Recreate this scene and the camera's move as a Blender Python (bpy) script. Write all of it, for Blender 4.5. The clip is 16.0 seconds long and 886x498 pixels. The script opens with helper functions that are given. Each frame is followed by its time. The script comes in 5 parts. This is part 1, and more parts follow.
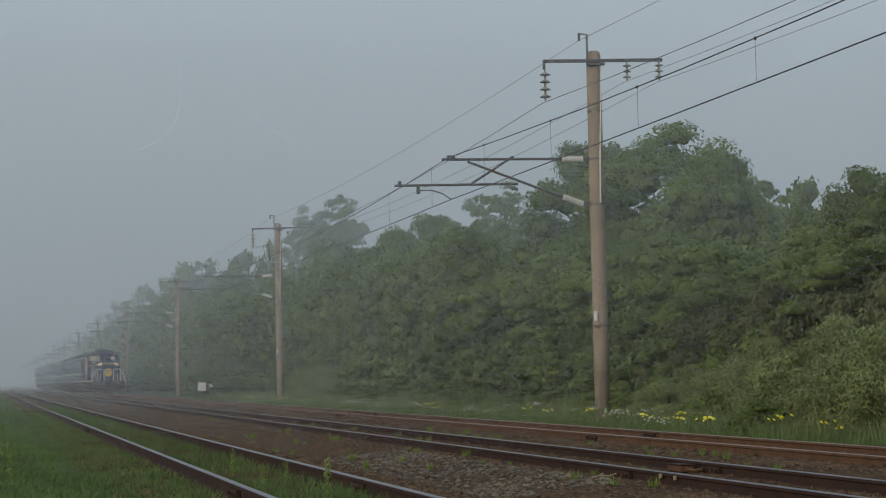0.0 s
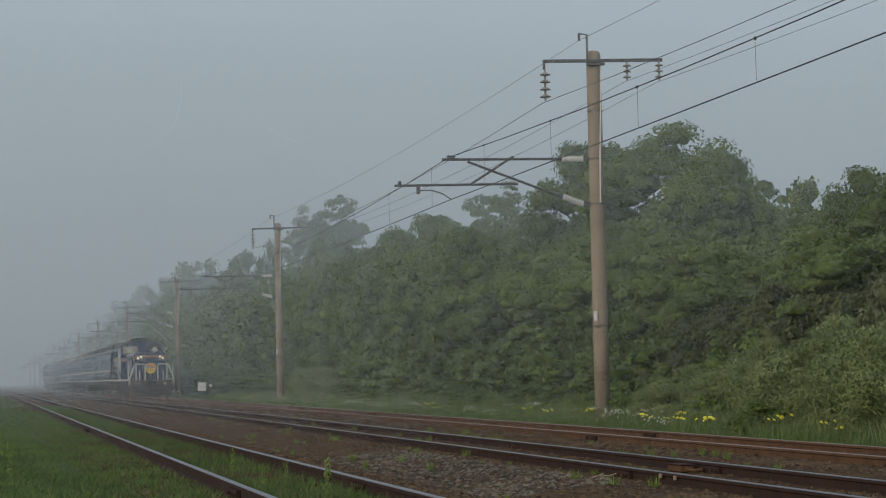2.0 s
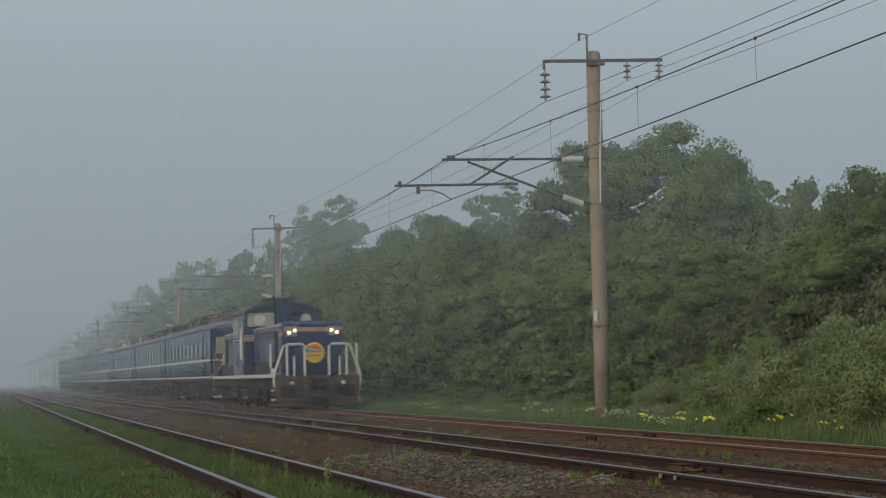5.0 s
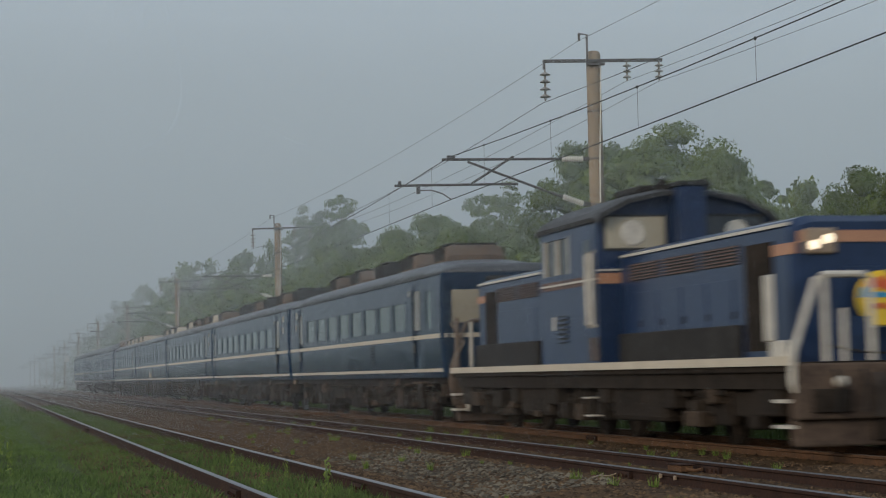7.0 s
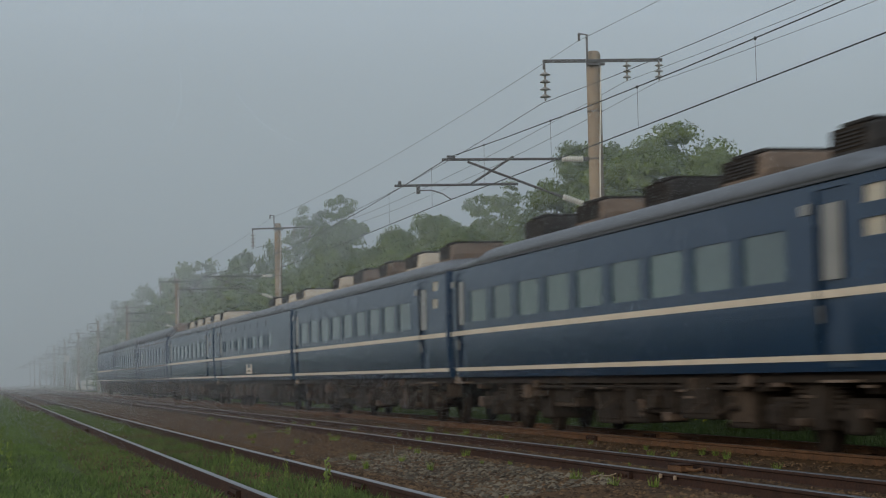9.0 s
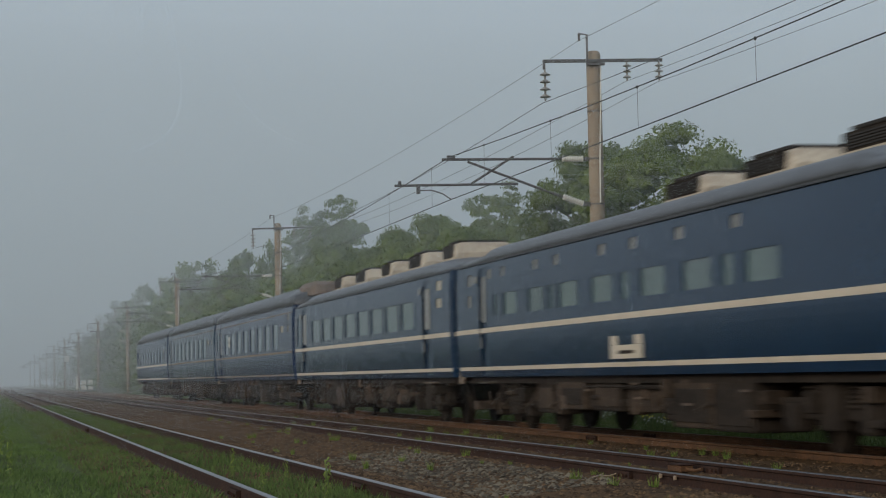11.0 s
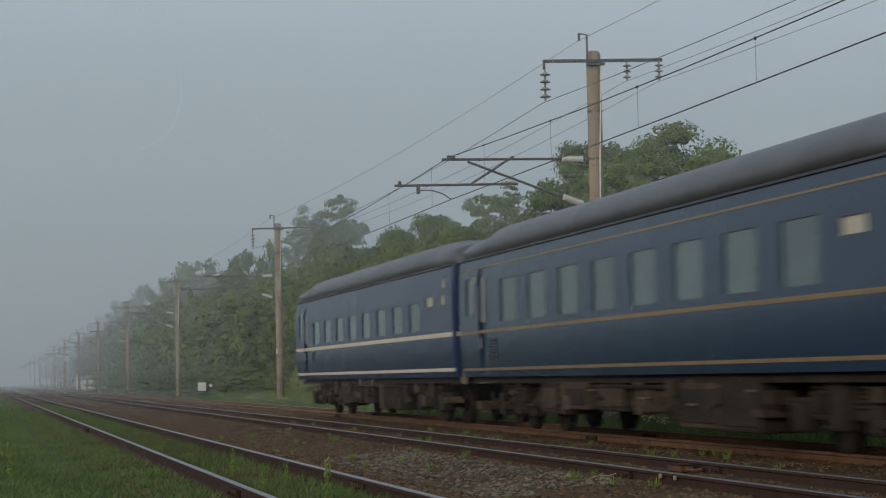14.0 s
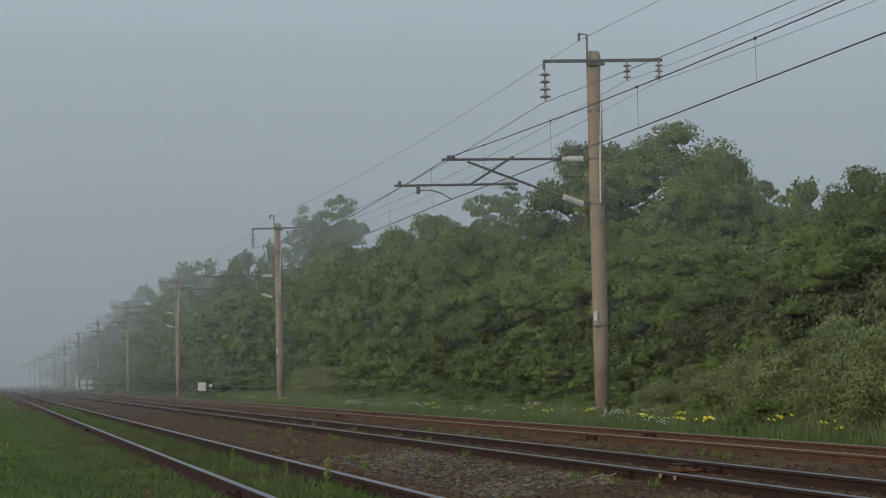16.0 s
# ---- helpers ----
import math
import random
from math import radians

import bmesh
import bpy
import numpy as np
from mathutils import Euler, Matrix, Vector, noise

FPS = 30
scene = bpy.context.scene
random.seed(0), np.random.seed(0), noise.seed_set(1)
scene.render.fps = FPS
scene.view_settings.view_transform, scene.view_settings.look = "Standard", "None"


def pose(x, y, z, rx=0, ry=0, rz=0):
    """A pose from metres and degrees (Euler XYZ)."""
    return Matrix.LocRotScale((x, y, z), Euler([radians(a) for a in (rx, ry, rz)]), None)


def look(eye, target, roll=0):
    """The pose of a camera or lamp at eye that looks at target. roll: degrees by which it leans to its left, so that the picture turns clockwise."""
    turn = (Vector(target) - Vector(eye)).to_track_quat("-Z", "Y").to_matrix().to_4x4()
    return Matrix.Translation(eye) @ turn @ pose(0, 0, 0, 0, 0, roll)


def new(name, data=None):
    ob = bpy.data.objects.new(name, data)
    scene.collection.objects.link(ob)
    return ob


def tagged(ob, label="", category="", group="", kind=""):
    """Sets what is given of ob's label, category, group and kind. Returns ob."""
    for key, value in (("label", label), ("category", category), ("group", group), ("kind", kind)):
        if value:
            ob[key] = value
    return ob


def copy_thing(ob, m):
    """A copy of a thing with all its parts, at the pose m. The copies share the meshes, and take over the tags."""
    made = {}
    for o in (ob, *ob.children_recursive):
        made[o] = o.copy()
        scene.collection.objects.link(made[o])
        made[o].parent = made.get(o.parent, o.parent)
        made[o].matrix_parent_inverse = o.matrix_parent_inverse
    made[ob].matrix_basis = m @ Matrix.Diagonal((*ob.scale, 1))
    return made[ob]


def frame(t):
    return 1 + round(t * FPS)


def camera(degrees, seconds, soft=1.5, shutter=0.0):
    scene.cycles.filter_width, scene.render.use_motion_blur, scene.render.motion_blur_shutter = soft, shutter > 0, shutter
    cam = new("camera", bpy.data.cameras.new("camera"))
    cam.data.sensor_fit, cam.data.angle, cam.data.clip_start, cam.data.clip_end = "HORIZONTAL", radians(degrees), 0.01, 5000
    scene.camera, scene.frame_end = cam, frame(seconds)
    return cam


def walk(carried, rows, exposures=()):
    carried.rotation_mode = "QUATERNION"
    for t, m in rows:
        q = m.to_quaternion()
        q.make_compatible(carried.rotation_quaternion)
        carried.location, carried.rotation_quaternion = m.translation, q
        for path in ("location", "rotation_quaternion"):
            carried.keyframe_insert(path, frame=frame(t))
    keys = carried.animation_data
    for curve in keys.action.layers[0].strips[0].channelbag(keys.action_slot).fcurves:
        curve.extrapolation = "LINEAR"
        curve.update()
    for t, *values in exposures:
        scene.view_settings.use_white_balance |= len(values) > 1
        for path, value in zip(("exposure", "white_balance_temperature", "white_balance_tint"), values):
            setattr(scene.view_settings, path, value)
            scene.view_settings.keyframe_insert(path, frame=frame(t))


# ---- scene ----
cam = camera(24.72, 16.0, soft=1.1, shutter=0.5)
EYE = Vector((0.0, 0.0, 1.052))
YAW, PITCH = radians(12.902), radians(3.539)
AIM = Vector((math.sin(YAW) * math.cos(PITCH), math.cos(YAW) * math.cos(PITCH), math.sin(PITCH)))
VIEW = look(EYE, EYE + 50 * AIM, -1.295)
walk(cam, [(0.0, VIEW), (16.0, VIEW)], exposures=[(0.0, 0.0), (16.0, 0.0)])

# ---- light: a foggy early morning, weak warm sun through mist ----
SUN_EL, SUN_AZ = radians(18), radians(236)
world = bpy.data.worlds.new("foggy_morning")
scene.world = world
world.use_nodes = True
wn, wl = world.node_tree.nodes, world.node_tree.links
sky = wn.new("ShaderNodeTexSky")
sky.sky_type, sky.sun_disc = "NISHITA", False
sky.sun_elevation, sky.sun_rotation = SUN_EL, SUN_AZ
sky.air_density, sky.dust_density = 1.2, 6.0
veil = wn.new("ShaderNodeMix")
veil.data_type = "RGBA"
veil.inputs[0].default_value = 0.86
veil.inputs[7].default_value = (3.98, 4.7, 5.52, 1)
wl.new(sky.outputs[0], veil.inputs[6])
wl.new(veil.outputs[2], wn["Background"].inputs[0])
wn["Background"].inputs[1].default_value = 0.146
sun = new("sun", bpy.data.lights.new("sun", "SUN"))
sun.data.energy, sun.data.angle, sun.data.color = 1.2, radians(14), (1.0, 0.9, 0.74)
SUN_FROM = Vector((math.sin(SUN_AZ) * math.cos(SUN_EL), math.cos(SUN_AZ) * math.cos(SUN_EL), math.sin(SUN_EL)))
sun.matrix_world = look(SUN_FROM * 100, (0, 0, 0))

# ---- plan, metres: y runs along the line, z = 0 at the main rails' heads ----
X_SIDE, X_MID, X_FAR, X_POLE = 2.706, 7.393, 10.617, 13.496
Z_SIDE = 0.15
GAUGE = 1.067 + 0.065
Y_POLE, SPAN = 43.316, 50.0


# ---- materials ----
def material(name, col, col2=None, rough=0.8, metal=0.0, scale=6.0, bump=0.0, spec=0.5, fine=40.0, trans=0.0, island=0.0, lo=0.35, hi=0.65, obj=0.0, deep=0.02):
    m = bpy.data.materials.new(name)
    m.use_nodes = True
    n, l = m.node_tree.nodes, m.node_tree.links
    b = n["Principled BSDF"]
    b.inputs["Roughness"].default_value = rough
    b.inputs["Metallic"].default_value = metal
    b.inputs["Specular IOR Level"].default_value = spec
    col2 = col2 or tuple(c * 0.7 for c in col)
    tc = n.new("ShaderNodeTexCoord")
    a = n.new("ShaderNodeTexNoise")
    a.inputs["Scale"].default_value, a.inputs["Detail"].default_value = scale, 6
    f = n.new("ShaderNodeTexNoise")
    f.inputs["Scale"].default_value, f.inputs["Detail"].default_value = fine, 4
    for t in (a, f):
        l.new(tc.outputs["Object"], t.inputs["Vector"])
    add = n.new("ShaderNodeMath")
    add.operation = "MULTIPLY_ADD"
    add.inputs[1].default_value = 0.5
    l.new(f.outputs[0], add.inputs[0])
    half = n.new("ShaderNodeMath")
    half.operation = "MULTIPLY"
    half.inputs[1].default_value = 0.5
    l.new(a.outputs[0], half.inputs[0])
    l.new(half.outputs[0], add.inputs[2])
    src = add.outputs[0]
    for amount, node, out in ((island, "ShaderNodeNewGeometry", "Random Per Island"), (obj, "ShaderNodeObjectInfo", "Random")):
        if amount:
            g = n.new(node)
            k = n.new("ShaderNodeMath")
            k.operation = "MULTIPLY_ADD"
            k.inputs[1].default_value, k.inputs[2].default_value = amount, -amount / 2
            l.new(g.outputs[out], k.inputs[0])
            s = n.new("ShaderNodeMath")
            l.new(src, s.inputs[0])
            l.new(k.outputs[0], s.inputs[1])
            src = s.outputs[0]
    r = n.new("ShaderNodeMapRange")
    r.inputs[1].default_value, r.inputs[2].default_value = lo, hi
    l.new(src, r.inputs[0])
    mix = n.new("ShaderNodeMix")
    mix.data_type = "RGBA"
    mix.inputs[6].default_value, mix.inputs[7].default_value = (*col2, 1), (*col, 1)
    l.new(r.outputs[0], mix.inputs[0])
    l.new(mix.outputs[2], b.inputs["Base Color"])
    if bump:
        bp = n.new("ShaderNodeBump")
        bp.inputs["Strength"].default_value = bump
        bp.inputs["Distance"].default_value = deep
        l.new(f.outputs[0], bp.inputs["Height"])
        l.new(bp.outputs[0], b.inputs["Normal"])
    if trans:
        tr = n.new("ShaderNodeBsdfTranslucent")
        l.new(mix.outputs[2], tr.inputs[0])
        mx = n.new("ShaderNodeMixShader")
        mx.inputs[0].default_value = trans
        l.new(b.outputs[0], mx.inputs[1])
        l.new(tr.outputs[0], mx.inputs[2])
        l.new(mx.outputs[0], n["Material Output"].inputs[0])
    return m


def glowing(name, col, strength):
    m = material(name, col)
    b = m.node_tree.nodes["Principled BSDF"]
    b.inputs["Emission Color"].default_value, b.inputs["Emission Strength"].default_value = (*col, 1), strength
    return m


M_SOIL = material("soil", (0.06, 0.088, 0.03), (0.052, 0.052, 0.026), 0.95, scale=0.5, fine=12, bump=0.6, spec=0.05)
M_BALLAST = material("ballast_bed", (0.108, 0.065, 0.034), (0.036, 0.0225, 0.0135), 0.95, scale=1.2, fine=28, bump=1.0, spec=0.08)
M_STONE = material("ballast_stone", (0.138, 0.086, 0.048), (0.04, 0.026, 0.016), 0.9, scale=0.6, fine=9, bump=0.3, island=0.4, spec=0.1)
M_STONE_GREY = material("grey_ballast_stone", (0.165, 0.138, 0.10), (0.055, 0.045, 0.034), 0.9, scale=0.6, fine=9, bump=0.3, island=0.4, spec=0.12)
M_RAIL_RED = material("red_rust_rail", (0.125, 0.064, 0.032), (0.055, 0.03, 0.017), 0.85, scale=3, fine=30, bump=0.3, spec=0.2)
M_RAIL = material("rusty_rail", (0.05, 0.025, 0.017), (0.02, 0.012, 0.010), 0.85, scale=3, fine=30, bump=0.3, spec=0.15)
M_RAIL_TOP = material("worn_rail_head", (0.15, 0.145, 0.155), (0.07, 0.064, 0.062), 0.36, 0.9, scale=0.6, fine=10)
M_RAIL_TOP_RUST = material("dull_rail_head", (0.22, 0.15, 0.115), (0.13, 0.085, 0.065), 0.45, 0.5, scale=0.6, fine=10)
M_SLEEPER = material("sleeper_wood", (0.10, 0.07, 0.055), (0.045, 0.033, 0.028), 0.95, scale=4, fine=40, bump=0.6, obj=0.3)
M_CONCRETE = material("pole_concrete", (0.33, 0.265, 0.195), (0.18, 0.142, 0.106), 0.85, scale=1.5, fine=22, bump=0.3, spec=0.25)
M_STEEL = material("weathered_steel", (0.16, 0.15, 0.145), (0.08, 0.075, 0.07), 0.6, 0.5, scale=5, fine=40)
M_WIRE = material("wire", (0.05, 0.055, 0.055), (0.03, 0.03, 0.03), 0.6, 0.4)
M_PORCELAIN = material("porcelain", (0.74, 0.71, 0.64), (0.5, 0.47, 0.41), 0.3, scale=6)
M_DISC = material("glazed_disc", (0.4, 0.38, 0.34), (0.12, 0.11, 0.1), 0.35, scale=14, fine=50)
M_WHITE = material("white_paint", (0.74, 0.72, 0.66), (0.5, 0.48, 0.42), 0.6, scale=6)
M_BLACK = material("black_paint", (0.03, 0.03, 0.03), (0.015, 0.015, 0.015), 0.6)
M_BLUE = material("train_blue", (0.0072, 0.0215, 0.062), (0.0048, 0.0145, 0.042), 0.26, scale=0.7, fine=5, spec=0.2, lo=0.3, hi=0.7)
M_BLUE_OLD = material("faded_train_blue", (0.0115, 0.030, 0.060), (0.0075, 0.0205, 0.041), 0.27, scale=0.7, fine=5, spec=0.28, lo=0.3, hi=0.7)
M_BLUE_TEAL = material("teal_train_blue", (0.0068, 0.025, 0.058), (0.0046, 0.0172, 0.040), 0.24, scale=0.6, fine=4, spec=0.19, lo=0.3, hi=0.7)
M_BLUE_LOCO = material("loco_blue", (0.0155, 0.034, 0.086), (0.009, 0.0205, 0.053), 0.3, scale=0.9, fine=6, lo=0.3, hi=0.7, spec=0.32)
M_ROOF_DARK = material("sooty_roof", (0.05, 0.05, 0.052), (0.025, 0.025, 0.026), 0.7, scale=0.8, fine=7)
M_ROOF = material("roof_grey", (0.07, 0.074, 0.082), (0.036, 0.037, 0.04), 0.45, scale=1.6, fine=14, bump=0.15, spec=0.4)
M_CREAM = material("cream_stripe", (0.52, 0.45, 0.35), (0.40, 0.34, 0.26), 0.5, scale=2)
M_GOLD = material("gold_stripe", (0.19, 0.12, 0.05), (0.12, 0.078, 0.036), 0.5, scale=2)
M_SLAT = material("rusty_slat", (0.15, 0.085, 0.06), (0.06, 0.05, 0.055), 0.6, scale=3, spec=0.3)
M_ORANGE = material("faded_orange_band", (0.42, 0.22, 0.13), (0.28, 0.14, 0.085), 0.5, scale=3)
M_UNDER = material("underframe_grime", (0.036, 0.028, 0.022), (0.012, 0.0095, 0.008), 0.95, scale=2.2, fine=14, bump=0.4, spec=0.12)
M_BEAM = material("rusty_beam", (0.11, 0.078, 0.058), (0.042, 0.03, 0.024), 0.9, scale=2.5, fine=14, bump=0.3, spec=0.2)
M_UNDER_BROWN = material("brown_grime", (0.07, 0.05, 0.036), (0.024, 0.018, 0.014), 0.95, scale=2.2, fine=14, bump=0.4, spec=0.15)
M_RUSTBOX = material("rusty_unit", (0.15, 0.105, 0.075), (0.06, 0.046, 0.036), 0.85, scale=1.6, fine=10)
M_DARKBOX = material("sooty_unit", (0.038, 0.035, 0.033), (0.016, 0.015, 0.0145), 0.85, scale=1.6, fine=10, spec=0.2)
M_PALEBOX = material("pale_unit", (0.48, 0.415, 0.325), (0.28, 0.235, 0.185), 0.8, scale=1.6, fine=10, spec=0.3)
# the green base colour stands in for grass and sky mirrored in the panes
M_GLASS = material("window_glass", (0.072, 0.12, 0.1), (0.038, 0.068, 0.058), 0.12, spec=0.45, scale=0.9, fine=3, obj=0.3)
M_GLASS.node_tree.nodes["Principled BSDF"].inputs["Transmission Weight"].default_value = 0.35
M_PALE_PANE = material("pale_pane", (0.40, 0.355, 0.265), (0.28, 0.25, 0.19), 0.4, scale=2)
M_DOORPANE = material("grimy_door_pane", (0.20, 0.19, 0.165), (0.12, 0.115, 0.10), 0.3, scale=2)
M_ENDPANE = material("beige_end_pane", (0.34, 0.30, 0.22), (0.22, 0.19, 0.14), 0.4, scale=2)
M_PIPE = material("grey_handrail", (0.62, 0.58, 0.5), (0.42, 0.38, 0.33), 0.5, 0.2, scale=5)
M_LAMP = glowing("lit_headlight", (1.0, 0.84, 0.62), 1.4)
M_GLASS_DARK = material("dark_cab_glass", (0.02, 0.026, 0.03), (0.01, 0.014, 0.017), 0.1, scale=2)
M_BEZEL = material("lamp_bezel", (0.36, 0.27, 0.19), (0.2, 0.15, 0.11), 0.4, 0.3)
M_YELLOW = material("emblem_yellow", (0.8, 0.55, 0.03), (0.66, 0.42, 0.03), 0.45)
M_RED = material("emblem_red", (0.62, 0.12, 0.03), (0.48, 0.08, 0.03), 0.45)
M_CYAN = material("emblem_blue", (0.05, 0.32, 0.5), (0.04, 0.22, 0.4), 0.45)
# contrasty tone noise imitates lit leaves and shaded gaps on the inner clumps
M_LEAF = material("leaf", (0.158, 0.208, 0.05), (0.048, 0.070, 0.019), 0.65, scale=0.5, fine=5, trans=0.16, island=0.12, obj=0.1, spec=0.1, bump=0.6, deep=0.05, lo=0.36, hi=0.65)
M_LEAF_DULL = material("dull_leaf", (0.15, 0.158, 0.068), (0.042, 0.052, 0.022), 0.65, scale=0.8, fine=15, trans=0.16, island=0.25, spec=0.1, lo=0.37, hi=0.64)
M_LEAF_PALE = material("pale_leaf", (0.25, 0.285, 0.115), (0.10, 0.125, 0.046), 0.6, scale=0.8, fine=10, trans=0.22, island=0.25, obj=0.1, spec=0.12, lo=0.34, hi=0.64)
M_BARK = material("bark", (0.13, 0.1, 0.075), (0.05, 0.04, 0.032), 0.95, scale=3, fine=25, bump=0.8)
M_GRASS = material("grass", (0.135, 0.195, 0.06), (0.062, 0.098, 0.032), 0.7, scale=0.5, fine=2.0, trans=0.25, island=0.2, spec=0.12)
M_WEED = material("weed_leaf", (0.23, 0.30, 0.07), (0.11, 0.16, 0.035), 0.7, scale=2, fine=8, trans=0.3, island=0.4, spec=0.2)
M_GRASS_DRY = material("tall_grass", (0.23, 0.265, 0.12), (0.11, 0.14, 0.056), 0.7, scale=0.4, fine=2.5, trans=0.25, island=0.3, spec=0.12)
M_FLOWER = material("yellow_petal", (0.82, 0.78, 0.06), (0.7, 0.62, 0.04), 0.6, trans=0.2)
M_FLOWER_WHITE = material("white_petal", (0.5, 0.52, 0.42), (0.34, 0.37, 0.28), 0.6, trans=0.2)
M_MIST = material("mist_droplets", (0.70, 0.76, 0.80), (0.68, 0.74, 0.78), 1.0, trans=0.5, spec=0.0)


# ---- building helpers ----
def mesh_of(bm, name, mats, smooth=False):
    me = bpy.data.meshes.new(name)
    bm.normal_update()
    bm.to_mesh(me)
    bm.free()
    for m in mats if isinstance(mats, (list, tuple)) else [mats]:
        me.materials.append(m)
    if smooth:
        me.polygons.foreach_set("use_smooth", [True] * len(me.polygons))
    return me


def mesh_np(name, verts, faces, mat):
    """verts (n, 3), faces (m, k) with one k for all."""
    me = bpy.data.meshes.new(name)
    verts, faces = np.asarray(verts, np.float32), np.asarray(faces, np.int32)
    m, k = faces.shape
    me.vertices.add(len(verts))
    me.vertices.foreach_set("co", verts.ravel())
    me.loops.add(m * k)
    me.loops.foreach_set("vertex_index", faces.ravel())
    me.polygons.add(m)
    me.polygons.foreach_set("loop_start", np.arange(m, dtype=np.int32) * k)
    me.update(calc_edges=True)
    me.materials.append(mat)
    return me


def part(name, bm, mat, parent, label="", smooth=False):
    data = bm if isinstance(bm, bpy.types.Mesh) else mesh_of(bm, name, mat, smooth)
    ob = new(name, data)
    ob.parent = parent
    if label:
        tagged(ob, label)
    return ob


def box(bm, x0, x1, y0, y1, z0, z1, bevel=0.0):
    r = bmesh.ops.create_cube(bm, size=1, matrix=Matrix.Translation(((x0 + x1) / 2, (y0 + y1) / 2, (z0 + z1) / 2)) @ Matrix.Diagonal((abs(x1 - x0), abs(y1 - y0), abs(z1 - z0), 1)))
    if bevel:
        es = list({e for v in r["verts"] for e in v.link_edges})
        bmesh.ops.bevel(bm, geom=es, offset=bevel, segments=2, affect="EDGES", profile=0.5)
    return bm


def boxes(*rows, bevel=0.0):
    bm = bmesh.new()
    for r in rows:
        box(bm, *r, bevel=bevel)
    return bm


def many(name, rows, mat, parent, label="", bevel=0.0):
    return [part(name, boxes(r, bevel=bevel), mat, parent, label) for r in rows]


def tube(bm, pts, r, sides=8, r_end=None):
    """A pipe along the points."""
    pts = [Vector(q) for q in pts]
    rings = []
    for i, q in enumerate(pts):
        d = (pts[min(i + 1, len(pts) - 1)] - pts[max(i - 1, 0)]).normalized()
        side = d.cross(Vector((0, 0, 1)) if abs(d.z) < 0.9 else Vector((1, 0, 0))).normalized()
        up = side.cross(d)
        rr = r if r_end is None else r + (r_end - r) * i / (len(pts) - 1)
        rings.append([bm.verts.new(q + rr * (math.cos(a) * side + math.sin(a) * up)) for a in (2 * math.pi * k / sides for k in range(sides))])
    for a, b in zip(rings, rings[1:]):
        for k in range(sides):
            bm.faces.new((a[k], a[(k + 1) % sides], b[(k + 1) % sides], b[k]))
    bm.faces.new(rings[0][::-1])
    bm.faces.new(rings[-1])
    return bm


def lathe(bm, prof, at=(0, 0, 0), sides=16, axis=None):
    """Turns (radius, height) pairs round z, or round the given axis, at a place."""
    turn = Matrix.Translation(at) @ (Vector((0, 0, 1)).rotation_difference(Vector(axis)).to_matrix().to_4x4() if axis else Matrix())
    rings = [[bm.verts.new(turn @ Vector((r * math.cos(2 * math.pi * k / sides), r * math.sin(2 * math.pi * k / sides), z))) for k in range(sides)] for r, z in prof]
    for a, b in zip(rings, rings[1:]):
        for k in range(sides):
            bm.faces.new((a[k], a[(k + 1) % sides], b[(k + 1) % sides], b[k]))
    bm.faces.new(rings[0][::-1])
    bm.faces.new(rings[-1])
    return bm


def loft(bm, sections, close=True, caps=True):
    """Joins rings of equal length."""
    rings = [[bm.verts.new(q) for q in s] for s in sections]
    n = len(rings[0])
    for a, b in zip(rings, rings[1:]):
        for k in range(n if close else n - 1):
            bm.faces.new((a[k], a[(k + 1) % n], b[(k + 1) % n], b[k]))
    if caps:
        bm.faces.new(rings[0][::-1])
        bm.faces.new(rings[-1])
    return bm


TUMBLE = (1.05, 1.13, 1.21, 1.3, 1.4, 1.5, 1.62, 1.74, 1.86, 2.8, 2.92, 3.02, 3.12, 3.2)


def holed(bm, x, y0, y1, z0, z1, holes, depth, flip):
    """A wall in the plane x with rectangular openings (ya, yb, za, zb), whose reveals go inwards by depth."""
    ys = sorted({y0, y1, *[v for h in holes for v in h[:2]]})
    zs = sorted({z0, z1, *[v for v in TUMBLE if z0 < v < z1], *[v for h in holes for v in h[2:]]})
    for ya, yb in zip(ys, ys[1:]):
        for za, zb in zip(zs, zs[1:]):
            cy, cz = (ya + yb) / 2, (za + zb) / 2
            if not any(h[0] < cy < h[1] and h[2] < cz < h[3] for h in holes):
                q = [bm.verts.new(v) for v in ((x, ya, za), (x, yb, za), (x, yb, zb), (x, ya, zb))]
                bm.faces.new(q if flip else q[::-1])
    for a, b, c, d in holes:
        ring = [(a, c), (b, c), (b, d), (a, d)]
        for (p0, p1), (q0, q1) in zip(ring, ring[1:] + ring[:1]):
            bm.faces.new([bm.verts.new(v) for v in ((x, p0, p1), (x, q0, q1), (x + depth, q0, q1), (x + depth, p0, p1))])
    return bm


# ---- ground, one sheet to the horizon ----
def ground_z(x, y):
    def bump_at(c, w0, w1, top):
        d = abs(x - c)
        return top if d < w0 else None if d > w1 else top + (-0.26 - top) * ((d - w0) / (w1 - w0)) ** 1.0
    base = -0.24
    if x > 12:
        base = -0.24 + 0.24 * min(1, (x - 12) / 2.5) + (0.35 * min(1, (x - 15) / 6) if x > 15 else 0)
    if x < 1.0:
        base = -0.05 + 0.05 * min(1.0, (1.0 - x) / 1.5)
    tops = [v for v in (bump_at(X_MID, 1.35, 2.4, -0.125), bump_at(X_FAR, 1.35, 2.2, -0.12), bump_at(X_SIDE, 1.2, 2.4, 0.01)) if v is not None]
    z = max([base] + tops)
    return z + 0.05 * noise.noise((x * 0.6, y * 0.35, 3.0)) * (1.6 if x < 1.2 or x > 12.5 else 0.35)


def ground_zs(pts):
    return np.array([ground_z(a, b) for a, b in pts])


